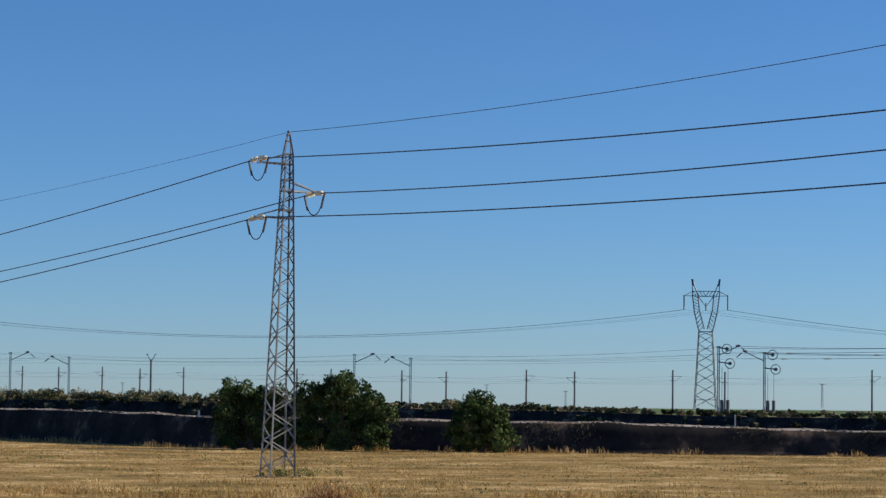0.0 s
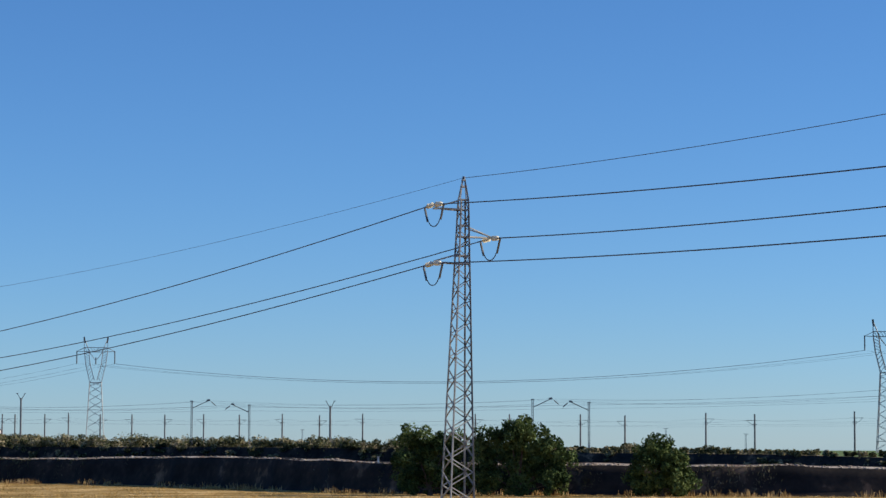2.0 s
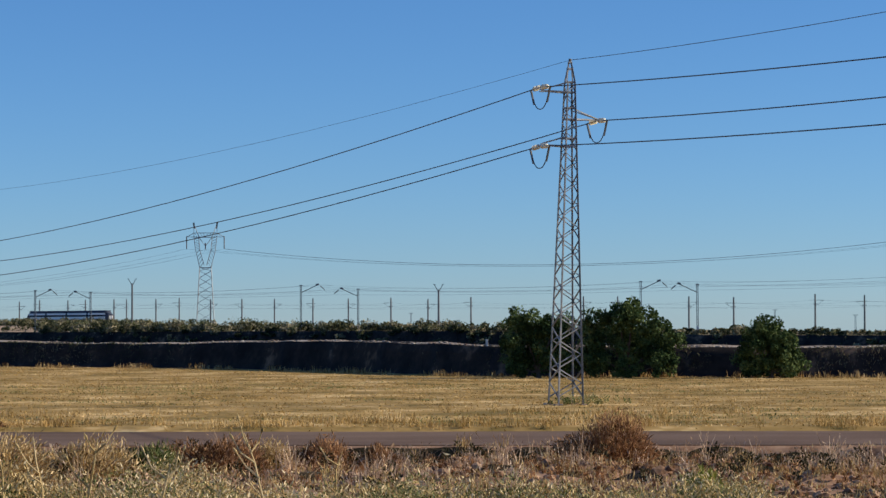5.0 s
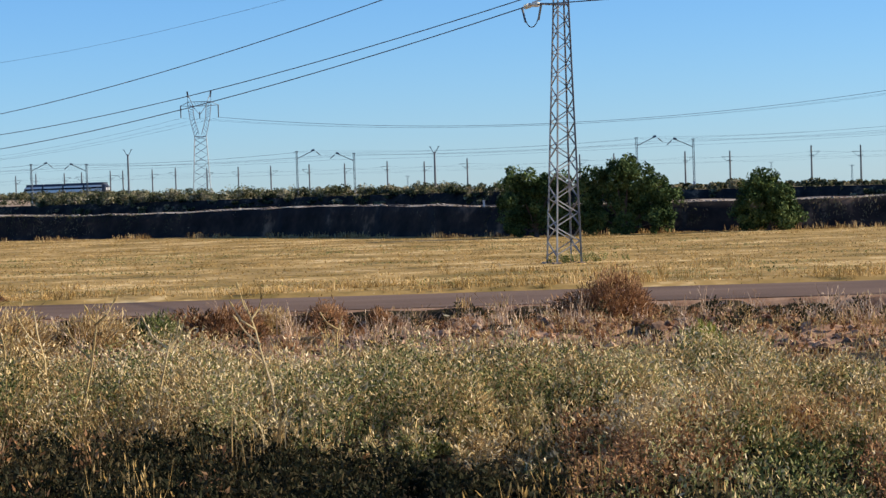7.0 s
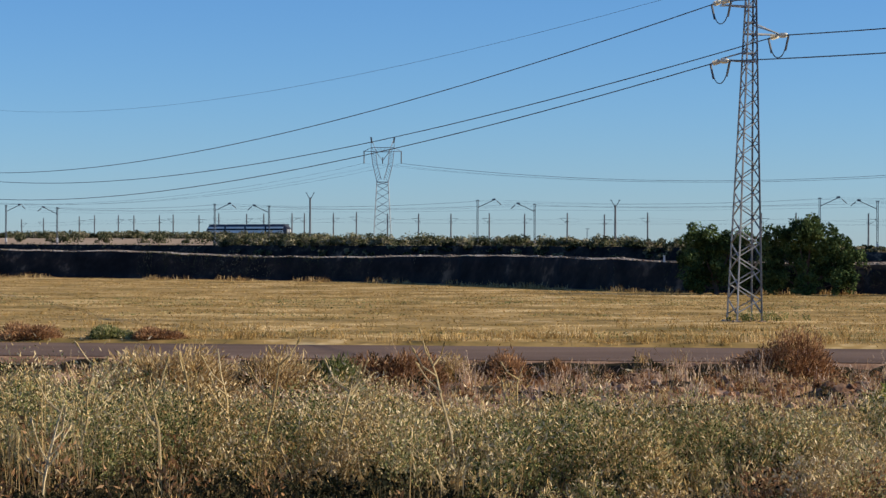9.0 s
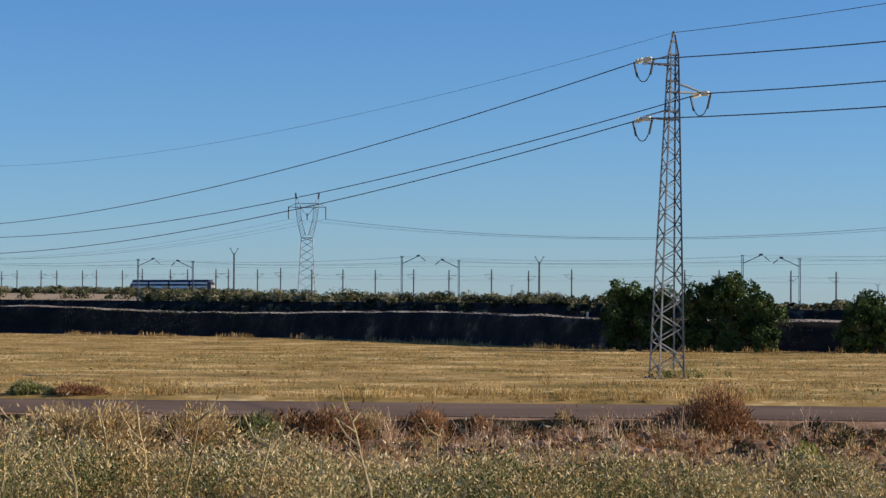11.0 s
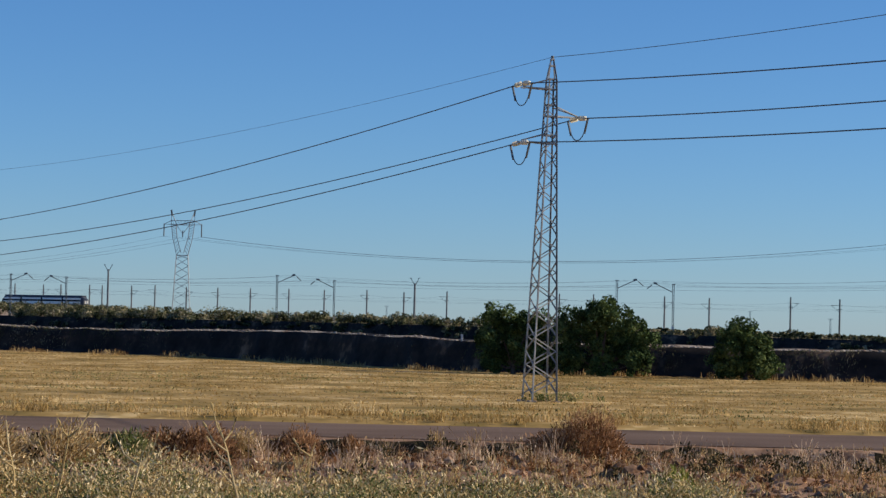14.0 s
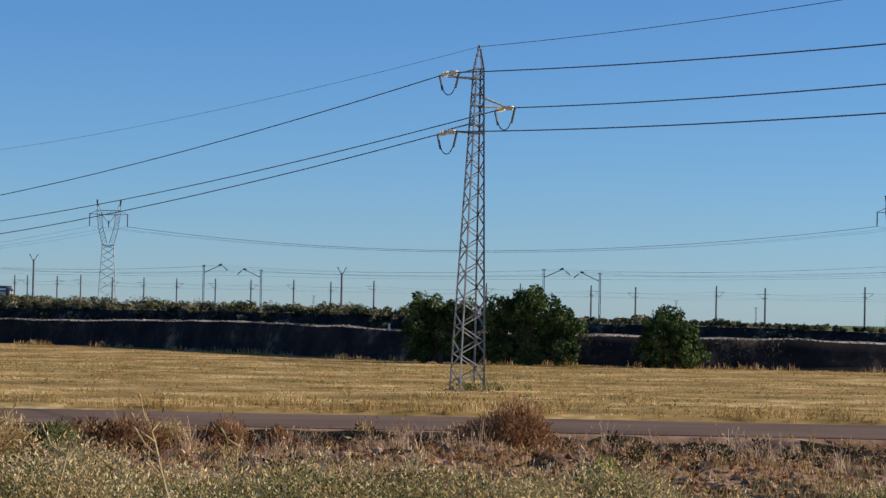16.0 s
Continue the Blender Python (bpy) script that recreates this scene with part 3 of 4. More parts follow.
forked_pole(-10.06, 1.10, 488)
forked_pole(-2.90, 0.95, 440)
for az, el, d in ((12.75, 0.43, 640), (7.0 - 0.2, 0.2, 760), (-3.55, 0.28, 820), (4.95, 0.33, 780)):
    at = polar(az, d)
    h = EYE + d * math.tan(radians(el)) - at.z
    t = empty("far_pole", at, "small distant lattice post beyond the railway", "pole", "far poles")
    for s in (-0.25, 0.25):
        part("rail", bar(bmesh.new(), (s, 0, -0.2), (s * 0.6, 0, h), 0.10), M_PYLON, t)
    k = 0.4
    while k < h - 0.8:
        part("lacing", bar(bmesh.new(), (-0.25, 0, k), (0.22, 0, k + 0.7), 0.07), M_PYLON, t)
        k += 0.9
    part("crossbar", bar(bmesh.new(), (-0.8, 0, h), (0.8, 0, h), 0.14), M_PYLON, t)


# ---- pylons of the big line ----
def pylon(az, d, base_z, height, turn):
    at = polar(az, d, base_z)
    t = empty("pylon", at, "tall pale steel lattice pylon with a forked head", "pylon", "pylons of the far line", "", turn)
    H = height
    waist, base, zw = 0.058 * H, 0.094 * H, 0.60 * H

    def c(i, z):
        h = (base + (waist - base) * z / zw) / 1.0
        sx, sy = ((-1, -1), (1, -1), (1, 1), (-1, 1))[i % 4]
        return Vector((sx * h * 0.9, sy * h * 0.9, z))
    for i in range(4):
        part("leg", bar(bmesh.new(), c(i, -0.5), c(i, zw), 0.15), M_PYLON, t)
        zs = [0.3]
        while zs[-1] < zw - 0.5:
            zs.append(min(zw, zs[-1] + 0.095 * H * (1 - 0.35 * zs[-1] / zw)))
        for z0, z1 in zip(zs, zs[1:]):
            part("brace", bar(bmesh.new(), c(i, z0), c(i + 1, z1), 0.075), M_PYLON, t)
            part("brace", bar(bmesh.new(), c(i + 1, z0), c(i, z1), 0.075), M_PYLON, t)
        for z in (0.07 * H, zw):
            part("strut", bar(bmesh.new(), c(i, z), c(i + 1, z), 0.12), M_PYLON, t)
    zc, wide, horn = 0.885 * H, 0.17 * H, 0.105 * H
    for s in (-1, 1):
        for y in (-1, 1):
            low_o, low_i = Vector((s * waist * 0.9, y * waist * 0.8, zw)), Vector((s * waist * 0.2, y * waist * 0.8, zw + 0.02 * H))
            mid_o, mid_i = Vector((s * 0.09 * H, y * 0.035 * H, 0.76 * H)), Vector((s * 0.05 * H, y * 0.035 * H, 0.765 * H))
            top_o, top_i = Vector((s * 0.105 * H, y * 0.03 * H, zc)), Vector((s * 0.062 * H, y * 0.03 * H, zc))
            for p, q in ((low_o, mid_o), (mid_o, top_o), (low_i, mid_i), (mid_i, top_i), (top_o, Vector((s * horn, 0, H))), (top_i, Vector((s * horn, 0, H)))):
                part("head_leg", bar(bmesh.new(), p, q, 0.12), M_PYLON, t)
            for n in range(5):
                f, g = n / 5, (n + 1) / 5
                part("head_brace", bar(bmesh.new(), low_o.lerp(mid_o, f), low_i.lerp(mid_i, g), 0.07), M_PYLON, t)
                part("head_brace", bar(bmesh.new(), mid_i.lerp(top_i, f), mid_o.lerp(top_o, g), 0.07), M_PYLON, t)
            part("beam", bar(bmesh.new(), (s * 0.17 * H, 0, zc - 0.005 * H), (s * 0.10 * H, y * 0.03 * H, zc + 0.03 * H), 0.10), M_PYLON, t)
            part("beam", bar(bmesh.new(), (s * 0.17 * H, 0, zc - 0.005 * H), (0, y * 0.03 * H, zc - 0.01 * H), 0.12), M_PYLON, t)
            part("beam", bar(bmesh.new(), (s * 0.10 * H, y * 0.03 * H, zc + 0.03 * H), (0, y * 0.03 * H, zc + 0.03 * H), 0.10), M_PYLON, t)
            for n in range(4):
                x0, x1 = s * 0.025 * H * n, s * 0.025 * H * (n + 1)
                part("beam_brace", bar(bmesh.new(), (x0, y * 0.03 * H, zc - 0.01 * H), (x1, y * 0.03 * H, zc + 0.03 * H), 0.07), M_PYLON, t)
            part("head_stay", bar(bmesh.new(), (s * 0.06 * H, y * 0.03 * H, zc - 0.01 * H), (0, 0, zc - 0.09 * H), 0.10), M_PYLON, t)
        part("horn_tip", bar(bmesh.new(), (s * horn * 0.95, 0, H - 0.045 * H), (s * horn * 1.02, 0, H + 0.01 * H), 0.42), M_MAST, t)
    ends = []
    for x, drop, z in ((-0.17 * H, 0.115 * H, zc), (0, 0.06 * H, zc - 0.06 * H), (0.17 * H, 0.115 * H, zc)):
        bm = tube(bmesh.new(), [(x, 0, z), (x, 0, z - drop)], 0.14, 6)
        part("hanging_insulator", bm, M_MAST, t)
        ends.append(t.matrix_basis @ Vector((x, 0, z - drop)))
    return ends


PL = pylon(-8.36, 624, 1.6, 28.0, 8)
PR = pylon(10.06, 545, 1.9, 28.5, -6)


def parabola(p, q, sag, n=60):
    return sag_line(p, q, sag, n)


for p, q, sag in ((PL[2], PR[0], 5.7), (PL[1], PR[1], 5.9), (PL[0], PR[2], 6.1)):
    wire("high_voltage_cable", parabola(p, q, sag), 0.045 if sag == 5.7 else 0.018, "long sagging high-voltage cable between the far pylons", "high-voltage cables")
for k in range(3):
    wire("high_voltage_cable", parabola(PL[k], PL[k] + Vector((-190, 70, -1)), 9.5), 0.02, "long sagging high-voltage cable running past the far pylon", "high-voltage cables")
    wire("high_voltage_cable", parabola(PR[k], PR[k] + Vector((190, -60, 1)), 8.2), 0.05 if k == 2 else 0.02, "long sagging high-voltage cable running past the far pylon", "high-voltage cables")


# ---- train ----
def train(az):
    at = polar(az, far_distance(az) - 1.0)
    t = empty("train", (at.x, at.y, at.z + 0.9), "silver and dark-blue passenger train behind the scrub", "train", "", "", 140.0)
    n, L = 4, 11.0

    def shell(x0, x1, taper0, taper1):
        prof = [(-1.45, 0.3), (-1.45, 2.6), (-1.30, 3.35), (-0.8, 3.75), (0.8, 3.75), (1.30, 3.35), (1.45, 2.6), (1.45, 0.3)]
        stations = [(x0, taper0), (x0 + 1.6, 1.0 if taper0 < 1 else taper0), (x1 - 1.6, 1.0 if taper1 < 1 else taper1), (x1, taper1)]
        bm = bmesh.new()
        rings = [[bm.verts.new((x, y * (0.5 + 0.5 * k), 0.3 + (z - 0.3) * k)) for y, z in prof] for x, k in stations]
        for p, q in zip(rings, rings[1:]):
            for i in range(len(prof)):
                j = (i + 1) % len(prof)
                bm.faces.new((p[i], q[i], q[j], p[j]))
        bm.faces.new(rings[0])
        bm.faces.new(rings[-1][::-1])
        bmesh.ops.recalc_face_normals(bm, faces=bm.faces)
        return bm
    for k in range(n):
        x0, x1 = (k - n / 2) * L + 0.25, (k - n / 2 + 1) * L - 0.25
        car = new("carriage")
        car.parent = t
        part("body", shell(x0, x1, 0.62 if k == 0 else 1.0, 0.62 if k == n - 1 else 1.0), M_ROOF, car, "dark body shell")
        a, b = x0 + (1.3 if k == 0 else 0.2), x1 - (1.3 if k == n - 1 else 0.2)
        for y in (-1.47, 1.47):
            part("window_band", bar(bmesh.new(), (a, y, 2.10), (b, y, 2.10), 0.06, 0.50), M_DARK, car, "dark window band")
            part("side_panel", bar(bmesh.new(), (a, y, 1.35), (b, y, 1.35), 0.06, 0.90), M_LIVERY, car, "silver side panel")
            part("upper_stripe", bar(bmesh.new(), (a, y * 0.985, 2.68), (b, y * 0.985, 2.68), 0.06, 0.62), M_LIVERY, car, "silver stripe above the windows")
        bm = bmesh.new()
        bar(bm, (a - 0.2, 0, 3.72), (b + 0.2, 0, 3.72), 1.9, 0.24)
        bmesh.ops.bevel(bm, geom=bm.edges, offset=0.06, segments=1)
        part("roof", bm, M_ROOF, car, "dark blue roof")
        for f in (0.22, 0.78):
            bm = bmesh.new()
            for y in (-0.75, 0.75):
                x = x0 + (x1 - x0) * f
                tube(bm, [(x, y - 0.06, 0.0), (x, y + 0.06, 0.0)], 0.45, 12)
            part("wheelset", bm, M_MAST, car)
        if k < n - 1:
            part("bellows", bar(bmesh.new(), (x1 - 0.02, 0, 1.9), (x1 + 0.52, 0, 1.9), 2.5, 2.9), M_DARK, car, "dark rubber bellows")
    for x, s in ((-n / 2 * L + 0.25, 1), (n / 2 * L - 0.25, -1)):
        bm = bmesh.new()
        bar(bm, (x + s * 0.55, 0, 2.35), (x + s * 1.2, 0, 2.9), 1.9, 0.5)
        part("windscreen", bm, M_DARK, t, "dark windscreen")
        bm = bmesh.new()
        bar(bm, (x + s * 0.02, 0, 1.25), (x - s * 0.12, 0, 1.25), 1.4, 1.7)
        bmesh.ops.bevel(bm, geom=bm.edges, offset=0.05, segments=1)
        part("nose", bm, M_BAND, t, "white nose panel")


train(-11.5)

# ---- marker post on the bank ----
at = polar(-1.77, 171)
post = empty("marker_post", at, "short white marker post on the bank's crest", "post")
part("post", bar(bmesh.new(), (0, 0, -0.2), (0, 0, 0.42), 0.14, 0.10), M_BAND, post)
part("cap", bar(bmesh.new(), (0, 0, 0.42), (0, 0, 0.48), 0.18, 0.14), M_BAND, post)


at = polar(10.75, 166)
post = empty("marker_post", at, "slim pale marker post on the bank's crest", "post")
part("post", bar(bmesh.new(), (0, 0, -0.2), (0, 0, 0.8), 0.07, 0.06), M_BAND, post)
part("cap", bar(bmesh.new(), (0, 0, 0.8), (0, 0, 0.84), 0.10, 0.09), M_BAND, post)


# ---- scrub on the railway bank ----
def scrub():
    r = np.random.default_rng(21)
    centres, radii = [], []
    for _ in range(620):
        az = r.uniform(-19, 16)
        if az > 5 and r.random() < 0.4:
            continue
        d = near_distance(az) + (r.uniform(-10.5, 0) if r.random() < 0.62 else r.uniform(0, 26))
        x, y = d * math.sin(radians(az)), d * math.cos(radians(az))
        if x < -104 and d < near_distance(az) + 20:
            continue
        tall = np.interp(az, [-18, -9, -5, -1.5, 1, 4, 9, 15], [2.2, 2.5, 2.2, 1.9, 1.35, 1.15, 1.0, 1.2]) * r.uniform(0.3, 1.15) + (0.7 if r.random() < 0.06 else 0)
        z = float(land(x, y))
        for k in range(5):
            w = tall * r.uniform(0.28, 0.5)
            centres.append((x + r.uniform(-1, 1) * tall * 0.8, y + r.uniform(-1, 1) * tall * 0.5, z + max(0.1, (tall - w) * r.uniform(0.3, 1))))
            radii.append(w)
    for _ in range(170):
        az = r.uniform(-19, 3)
        d = near_distance(az) + r.uniform(-12.5, -8)
        x, y = d * math.sin(radians(az)), d * math.cos(radians(az))
        if x < -104:
            continue
        z, tall = float(land(x, y)), r.uniform(0.4, 1.1)
        for k in range(4):
            w = tall * r.uniform(0.3, 0.55)
            centres.append((x + r.uniform(-1, 1) * tall, y + r.uniform(-1, 1) * tall * 0.5, z + max(0.1, (tall - w) * r.uniform(0.3, 1))))
            radii.append(w)
    for _ in range(360):
        x = r.uniform(-215, -96)
        y = line_y(x) + r.uniform(66, 100)
        z, tall = float(land(x, y)), r.uniform(0.8, 2.3)
        for k in range(4):
            w = tall * r.uniform(0.3, 0.55)
            centres.append((x + r.uniform(-1, 1) * tall, y + r.uniform(-1, 1) * tall * 0.5, z + max(0.1, (tall - w) * r.uniform(0.3, 1))))
            radii.append(w)
    v, f = leaf_cloud(centres, radii, 60, 0.23, 22)
    soup("scrub", v, f, M_SCRUB, "low grey-green scrub along the railway bank", "shrub")


scrub()


# ---- grasses ----
def tufts(name, xs, ys, heights, blades, spread, width, material, label, category, seed, lean_amt=0.45, heads=0.0):
    """Clumps of bent blades, each a tapering strip of two quads; heads adds seed heads to some."""
    r = np.random.default_rng(seed)
    n = len(xs) * blades
    bx, by = np.repeat(xs, blades) + r.normal(0, spread, n), np.repeat(ys, blades) + r.normal(0, spread, n)
    h = np.repeat(heights, blades) * r.uniform(0.45, 1.1, n)
    bz = land(bx, by) - 0.03
    ang, turn = r.uniform(0, math.tau, n), r.uniform(0, math.tau, n)
    ln = np.abs(r.normal(0, lean_amt, n)) * h
    dx, dy = np.cos(ang) * ln, np.sin(ang) * ln
    wx, wy = np.cos(turn) * width * 0.5, np.sin(turn) * width * 0.5
    p0, p1, p2 = np.stack([bx, by, bz], 1), np.stack([bx + dx * 0.35, by + dy * 0.35, bz + h * 0.6], 1), np.stack([bx + dx, by + dy, bz + h], 1)
    w = np.stack([wx, wy, 0 * wx], 1)
    verts = np.stack([p0 - w, p0 + w, p1 + w, p1 - w, p2 + w * 0.35, p2 - w * 0.35], 1).reshape(-1, 3)
    i = np.arange(n)[:, None] * 6
    faces = np.concatenate([i + [0, 1, 2, 3], i + [3, 2, 4, 5]], 0).tolist()
    verts = verts.tolist()
    if heads:
        pick = np.where(r.random(n) < heads)[0]
        d = p2[pick] - p1[pick]
        d /= np.linalg.norm(d, axis=1)[:, None]
        side = np.cross(d, r.normal(size=d.shape))
        side /= np.linalg.norm(side, axis=1)[:, None]
        size = r.uniform(0.6, 1.3, (len(pick), 1))
        hv, hf = quads(p2[pick], d * 0.085 * size, side * 0.014 * size)
        base = len(verts)
        verts += hv
        faces += [[q + base for q in f] for f in hf]
    return soup(name, verts, faces, material, label, category)


def scatter(n, y0, y1, a0, a1, seed, keep=None):
    r = np.random.default_rng(seed)
    y = np.sqrt(r.uniform(y0 * y0, y1 * y1, n))
    x = y * np.tan(np.radians(r.uniform(a0, a1, n)))
    if keep is not None:
        m = keep(x, y, r.random(n))
        x, y = x[m], y[m]
    return x, y


def clumpy(x, y, scale, seed, level):
    return 0.9 * patches(x, y, scale * 1.6, seed) + 0.5 * patches(x, y, scale * 0.6, seed + 2) > level


r0 = np.random.default_rng(3)


M_SEED = mat("seed_heads", [(0.40, 0.28, 0.10), (0.62, 0.46, 0.21), (0.82, 0.67, 0.40)], 0.5, 5, 0.8, 0, 0, island=0.5, through=0.15)


def bushy(name, xs, ys, heights, leaves, size, material, label, category, seed, seeds=0):
    """Branching weeds: short leaves massed about each stem, denser and paler-tipped towards the top."""
    r = np.random.default_rng(seed)
    n = len(xs) * leaves
    h = np.repeat(heights, leaves)
    f = r.uniform(0.08, 1, n) ** 0.7
    wide = 0.30 * h * (0.45 + 0.55 * np.sin(f * 2.6))
    ang = r.uniform(0, math.tau, n)
    rad = np.sqrt(r.random(n)) * wide
    px, py = np.repeat(xs, leaves) + np.cos(ang) * rad, np.repeat(ys, leaves) + np.sin(ang) * rad
    c = np.stack([px, py, np.repeat(land(xs, ys), leaves) + f * h], 1)
    u = np.stack([np.cos(ang), np.sin(ang), r.normal(1.1, 0.7, n)], 1) + r.normal(0, 0.45, (n, 3))
    u /= np.linalg.norm(u, axis=1)[:, None]
    v = np.cross(u, r.normal(size=(n, 3)))
    v /= np.linalg.norm(v, axis=1)[:, None]
    s = size * r.uniform(0.5, 1.5, (n, 1))
    vv, ff = quads(c, u * s * 0.95, v * s * 0.30)
    if seeds:
        m = len(xs) * seeds
        hh = np.repeat(heights, seeds)
        a, q = r.uniform(0, math.tau, m), r.uniform(0, 0.32, m) * hh
        top = np.stack([np.repeat(xs, seeds) + np.cos(a) * q, np.repeat(ys, seeds) + np.sin(a) * q, np.repeat(land(xs, ys), seeds) + hh * r.uniform(0.7, 1.2, m)], 1)
        d = np.stack([np.cos(a) * 0.7, np.sin(a) * 0.7, r.normal(0.8, 0.5, m)], 1)
        d /= np.linalg.norm(d, axis=1)[:, None]
        w = np.cross(d, r.normal(size=(m, 3)))
        w /= np.linalg.norm(w, axis=1)[:, None]
        k = r.uniform(0.6, 1.4, (m, 1))
        sv, sf = quads(top, d * 0.052 * k, w * 0.0115 * k)
        soup("seed_heads", sv, sf, M_SEED, "pale seed heads above the weeds", "seed heads")
    return soup(name, vv, ff, material, label, category)


def reach(y, x):
    """How tall the weeds grow: tall near the lookout's slope, low towards the ditch, taller again to the west."""
    west = np.interp(x / y, [-0.25, -0.10, -0.04], [1.5, 1.1, 1.0])
    return np.interp(y, [23, 38, 43.5, 48], [1.0, 0.85, 0.42, 0.25]) * west * np.clip(1 + 0.65 * patches(x, y, 1.5, 11) + 0.35 * patches(x, y, 0.5, 12), 0.3, 1.8)


def clumps(n, each, y0, y1, a0, a1, seed, keep, wide=0.30):
    """Plants gathered in hummocks with bare gaps between; returns places and a height factor, tallest at the middle."""
    r = np.random.default_rng(seed)
    cx, cy = scatter(n, y0, y1, a0, a1, seed, keep)
    size = np.repeat(r.uniform(0.6, 1.5, len(cx)), each)
    dx, dy = r.normal(0, 1, len(cx) * each), r.normal(0, 1, len(cx) * each)
    return np.repeat(cx, each) + dx * size * wide, np.repeat(cy, each) + dy * size * wide, np.exp(-0.28 * (dx * dx + dy * dy)) * (0.65 + 0.55 * size)


x, y, tall = clumps(760, 7, 31.0, 44.5, -19, 14.5, 31, lambda x, y, q: (y > np.interp(x / y, [-0.16, -0.10, -0.05], [34.2, 32.8, 31.2])) & (y < np.interp(x / y, [-0.10, -0.02], [44.5, 41.3])) & ((patches(x, y, 3.2, 21) + 0.4 * patches(x, y, 1.1, 22) < 0.25) | (q < 0.25)), 0.26)
bushy("green_weeds", x, y, (0.15 + 0.62 * tall) * reach(y, x), 90, 0.034, M_WEED, "dense grey-green weeds with pale seed heads", "weeds", 32, 13)
x, y, tall = clumps(740, 6, 31.6, 46, -19, 14.5, 33, lambda x, y, q: (y > np.interp(x / y, [-0.16, -0.10, -0.05], [34.2, 32.8, 31.8])) & (y < np.interp(x / y, [-0.10, -0.02], [46, 42])) & ((patches(x, y, 3.2, 21) + 0.4 * patches(x, y, 1.1, 22) > -0.05) | (q < 0.15)), 0.26)
bushy("straw_weeds", x, y, (0.15 + 0.66 * tall) * reach(y, x), 64, 0.033, M_DRY, "dry straw-coloured weeds", "weeds", 34, 11)
x, y = scatter(2300, 32, 58, -19, 14.5, 43, lambda x, y, q: clumpy(x, y, 1.3, 8, 0.0) | (q < 0.25))
tufts("dry_grass", x, y, r0.uniform(0.4, 0.95, len(x)) * reach(y, x), 11, 0.11, 0.012, M_DRY, "dry straw grasses among the weeds", "grass", 44, 0.35, 0.8)
x, y = scatter(1300, 29, 60, -19, 14.5, 35, lambda x, y, q: clumpy(x, y, 2.6, 7, 0.1) | (q < 0.12))
bushy("rusty_weeds", x, y, r0.uniform(0.25, 0.65, len(x)) * reach(y, x), 38, 0.062, M_RUST, "rust-brown withered weeds", "weeds", 36)
x, y = scatter(2600, 46, 76.8, -18, 14, 37, lambda x, y, q: clumpy(x, y, 2.4, 2, 0.15) | (q < 0.12))
tufts("ditch_grass", x, y, r0.uniform(0.06, 0.26, len(x)) * np.clip(1 + patches(x, y, 1.2, 31), 0.3, 1.6), 10, 0.12, 0.018, M_DRY, "sparse dry grass on the reddish ditch bank", "grass", 38, 0.8, 0.4)
x, y = scatter(24000, 83.6, 214, -18.5, 15, 39, lambda x, y, q: (y < np.interp(x, FOOT_X, FOOT_Y) - 1.5) & (clumpy(x * 0.3, y, 3.1, 6, -0.1) | (q < 0.45)))
tufts("stubble", x, y, r0.uniform(0.03, 0.12, len(x)), 7, 0.30, 0.05, M_STRAW, "short straw stubble of the cut field", "stubble", 40, 1.6)
x, y = scatter(1100, 83.6, 89, -18.5, 15, 45, lambda x, y, q: clumpy(x, y, 2.3, 5, -0.1))
tufts("verge_grass", x, y, r0.uniform(0.10, 0.38, len(x)), 11, 0.13, 0.022, M_STRAW, "pale dry grass along the track's verge", "grass", 46, 0.4, 0.4)
x = r0.uniform(-75, 45, 700)
y = np.interp(x, FOOT_X, FOOT_Y) + 0.8 * wobble(x, 0 * x, 3.0, 2.0) - 0.4 - np.interp(x, [-12, 0], [3.4, 0]) - np.abs(r0.normal(0, 0.6, 700))
tufts("bank_foot_grass", x, y, r0.uniform(0.06, 0.46, 700) * (0.35 + 0.85 * (patches(x, 0 * x, 3.5, 4) > 0.1)), 10, 0.22, 0.035, M_DRY, "dry brown grass fringe at the foot of the bank", "grass", 41, 0.25)
x, y = TX + r0.normal(0.5, 1.0, 50), TY + r0.normal(0, 0.6, 50)
bushy("tower_weeds", x, y, r0.uniform(0.15, 0.5, 50), 40, 0.055, M_WEED, "green weeds growing round the tower's feet", "weeds", 42)


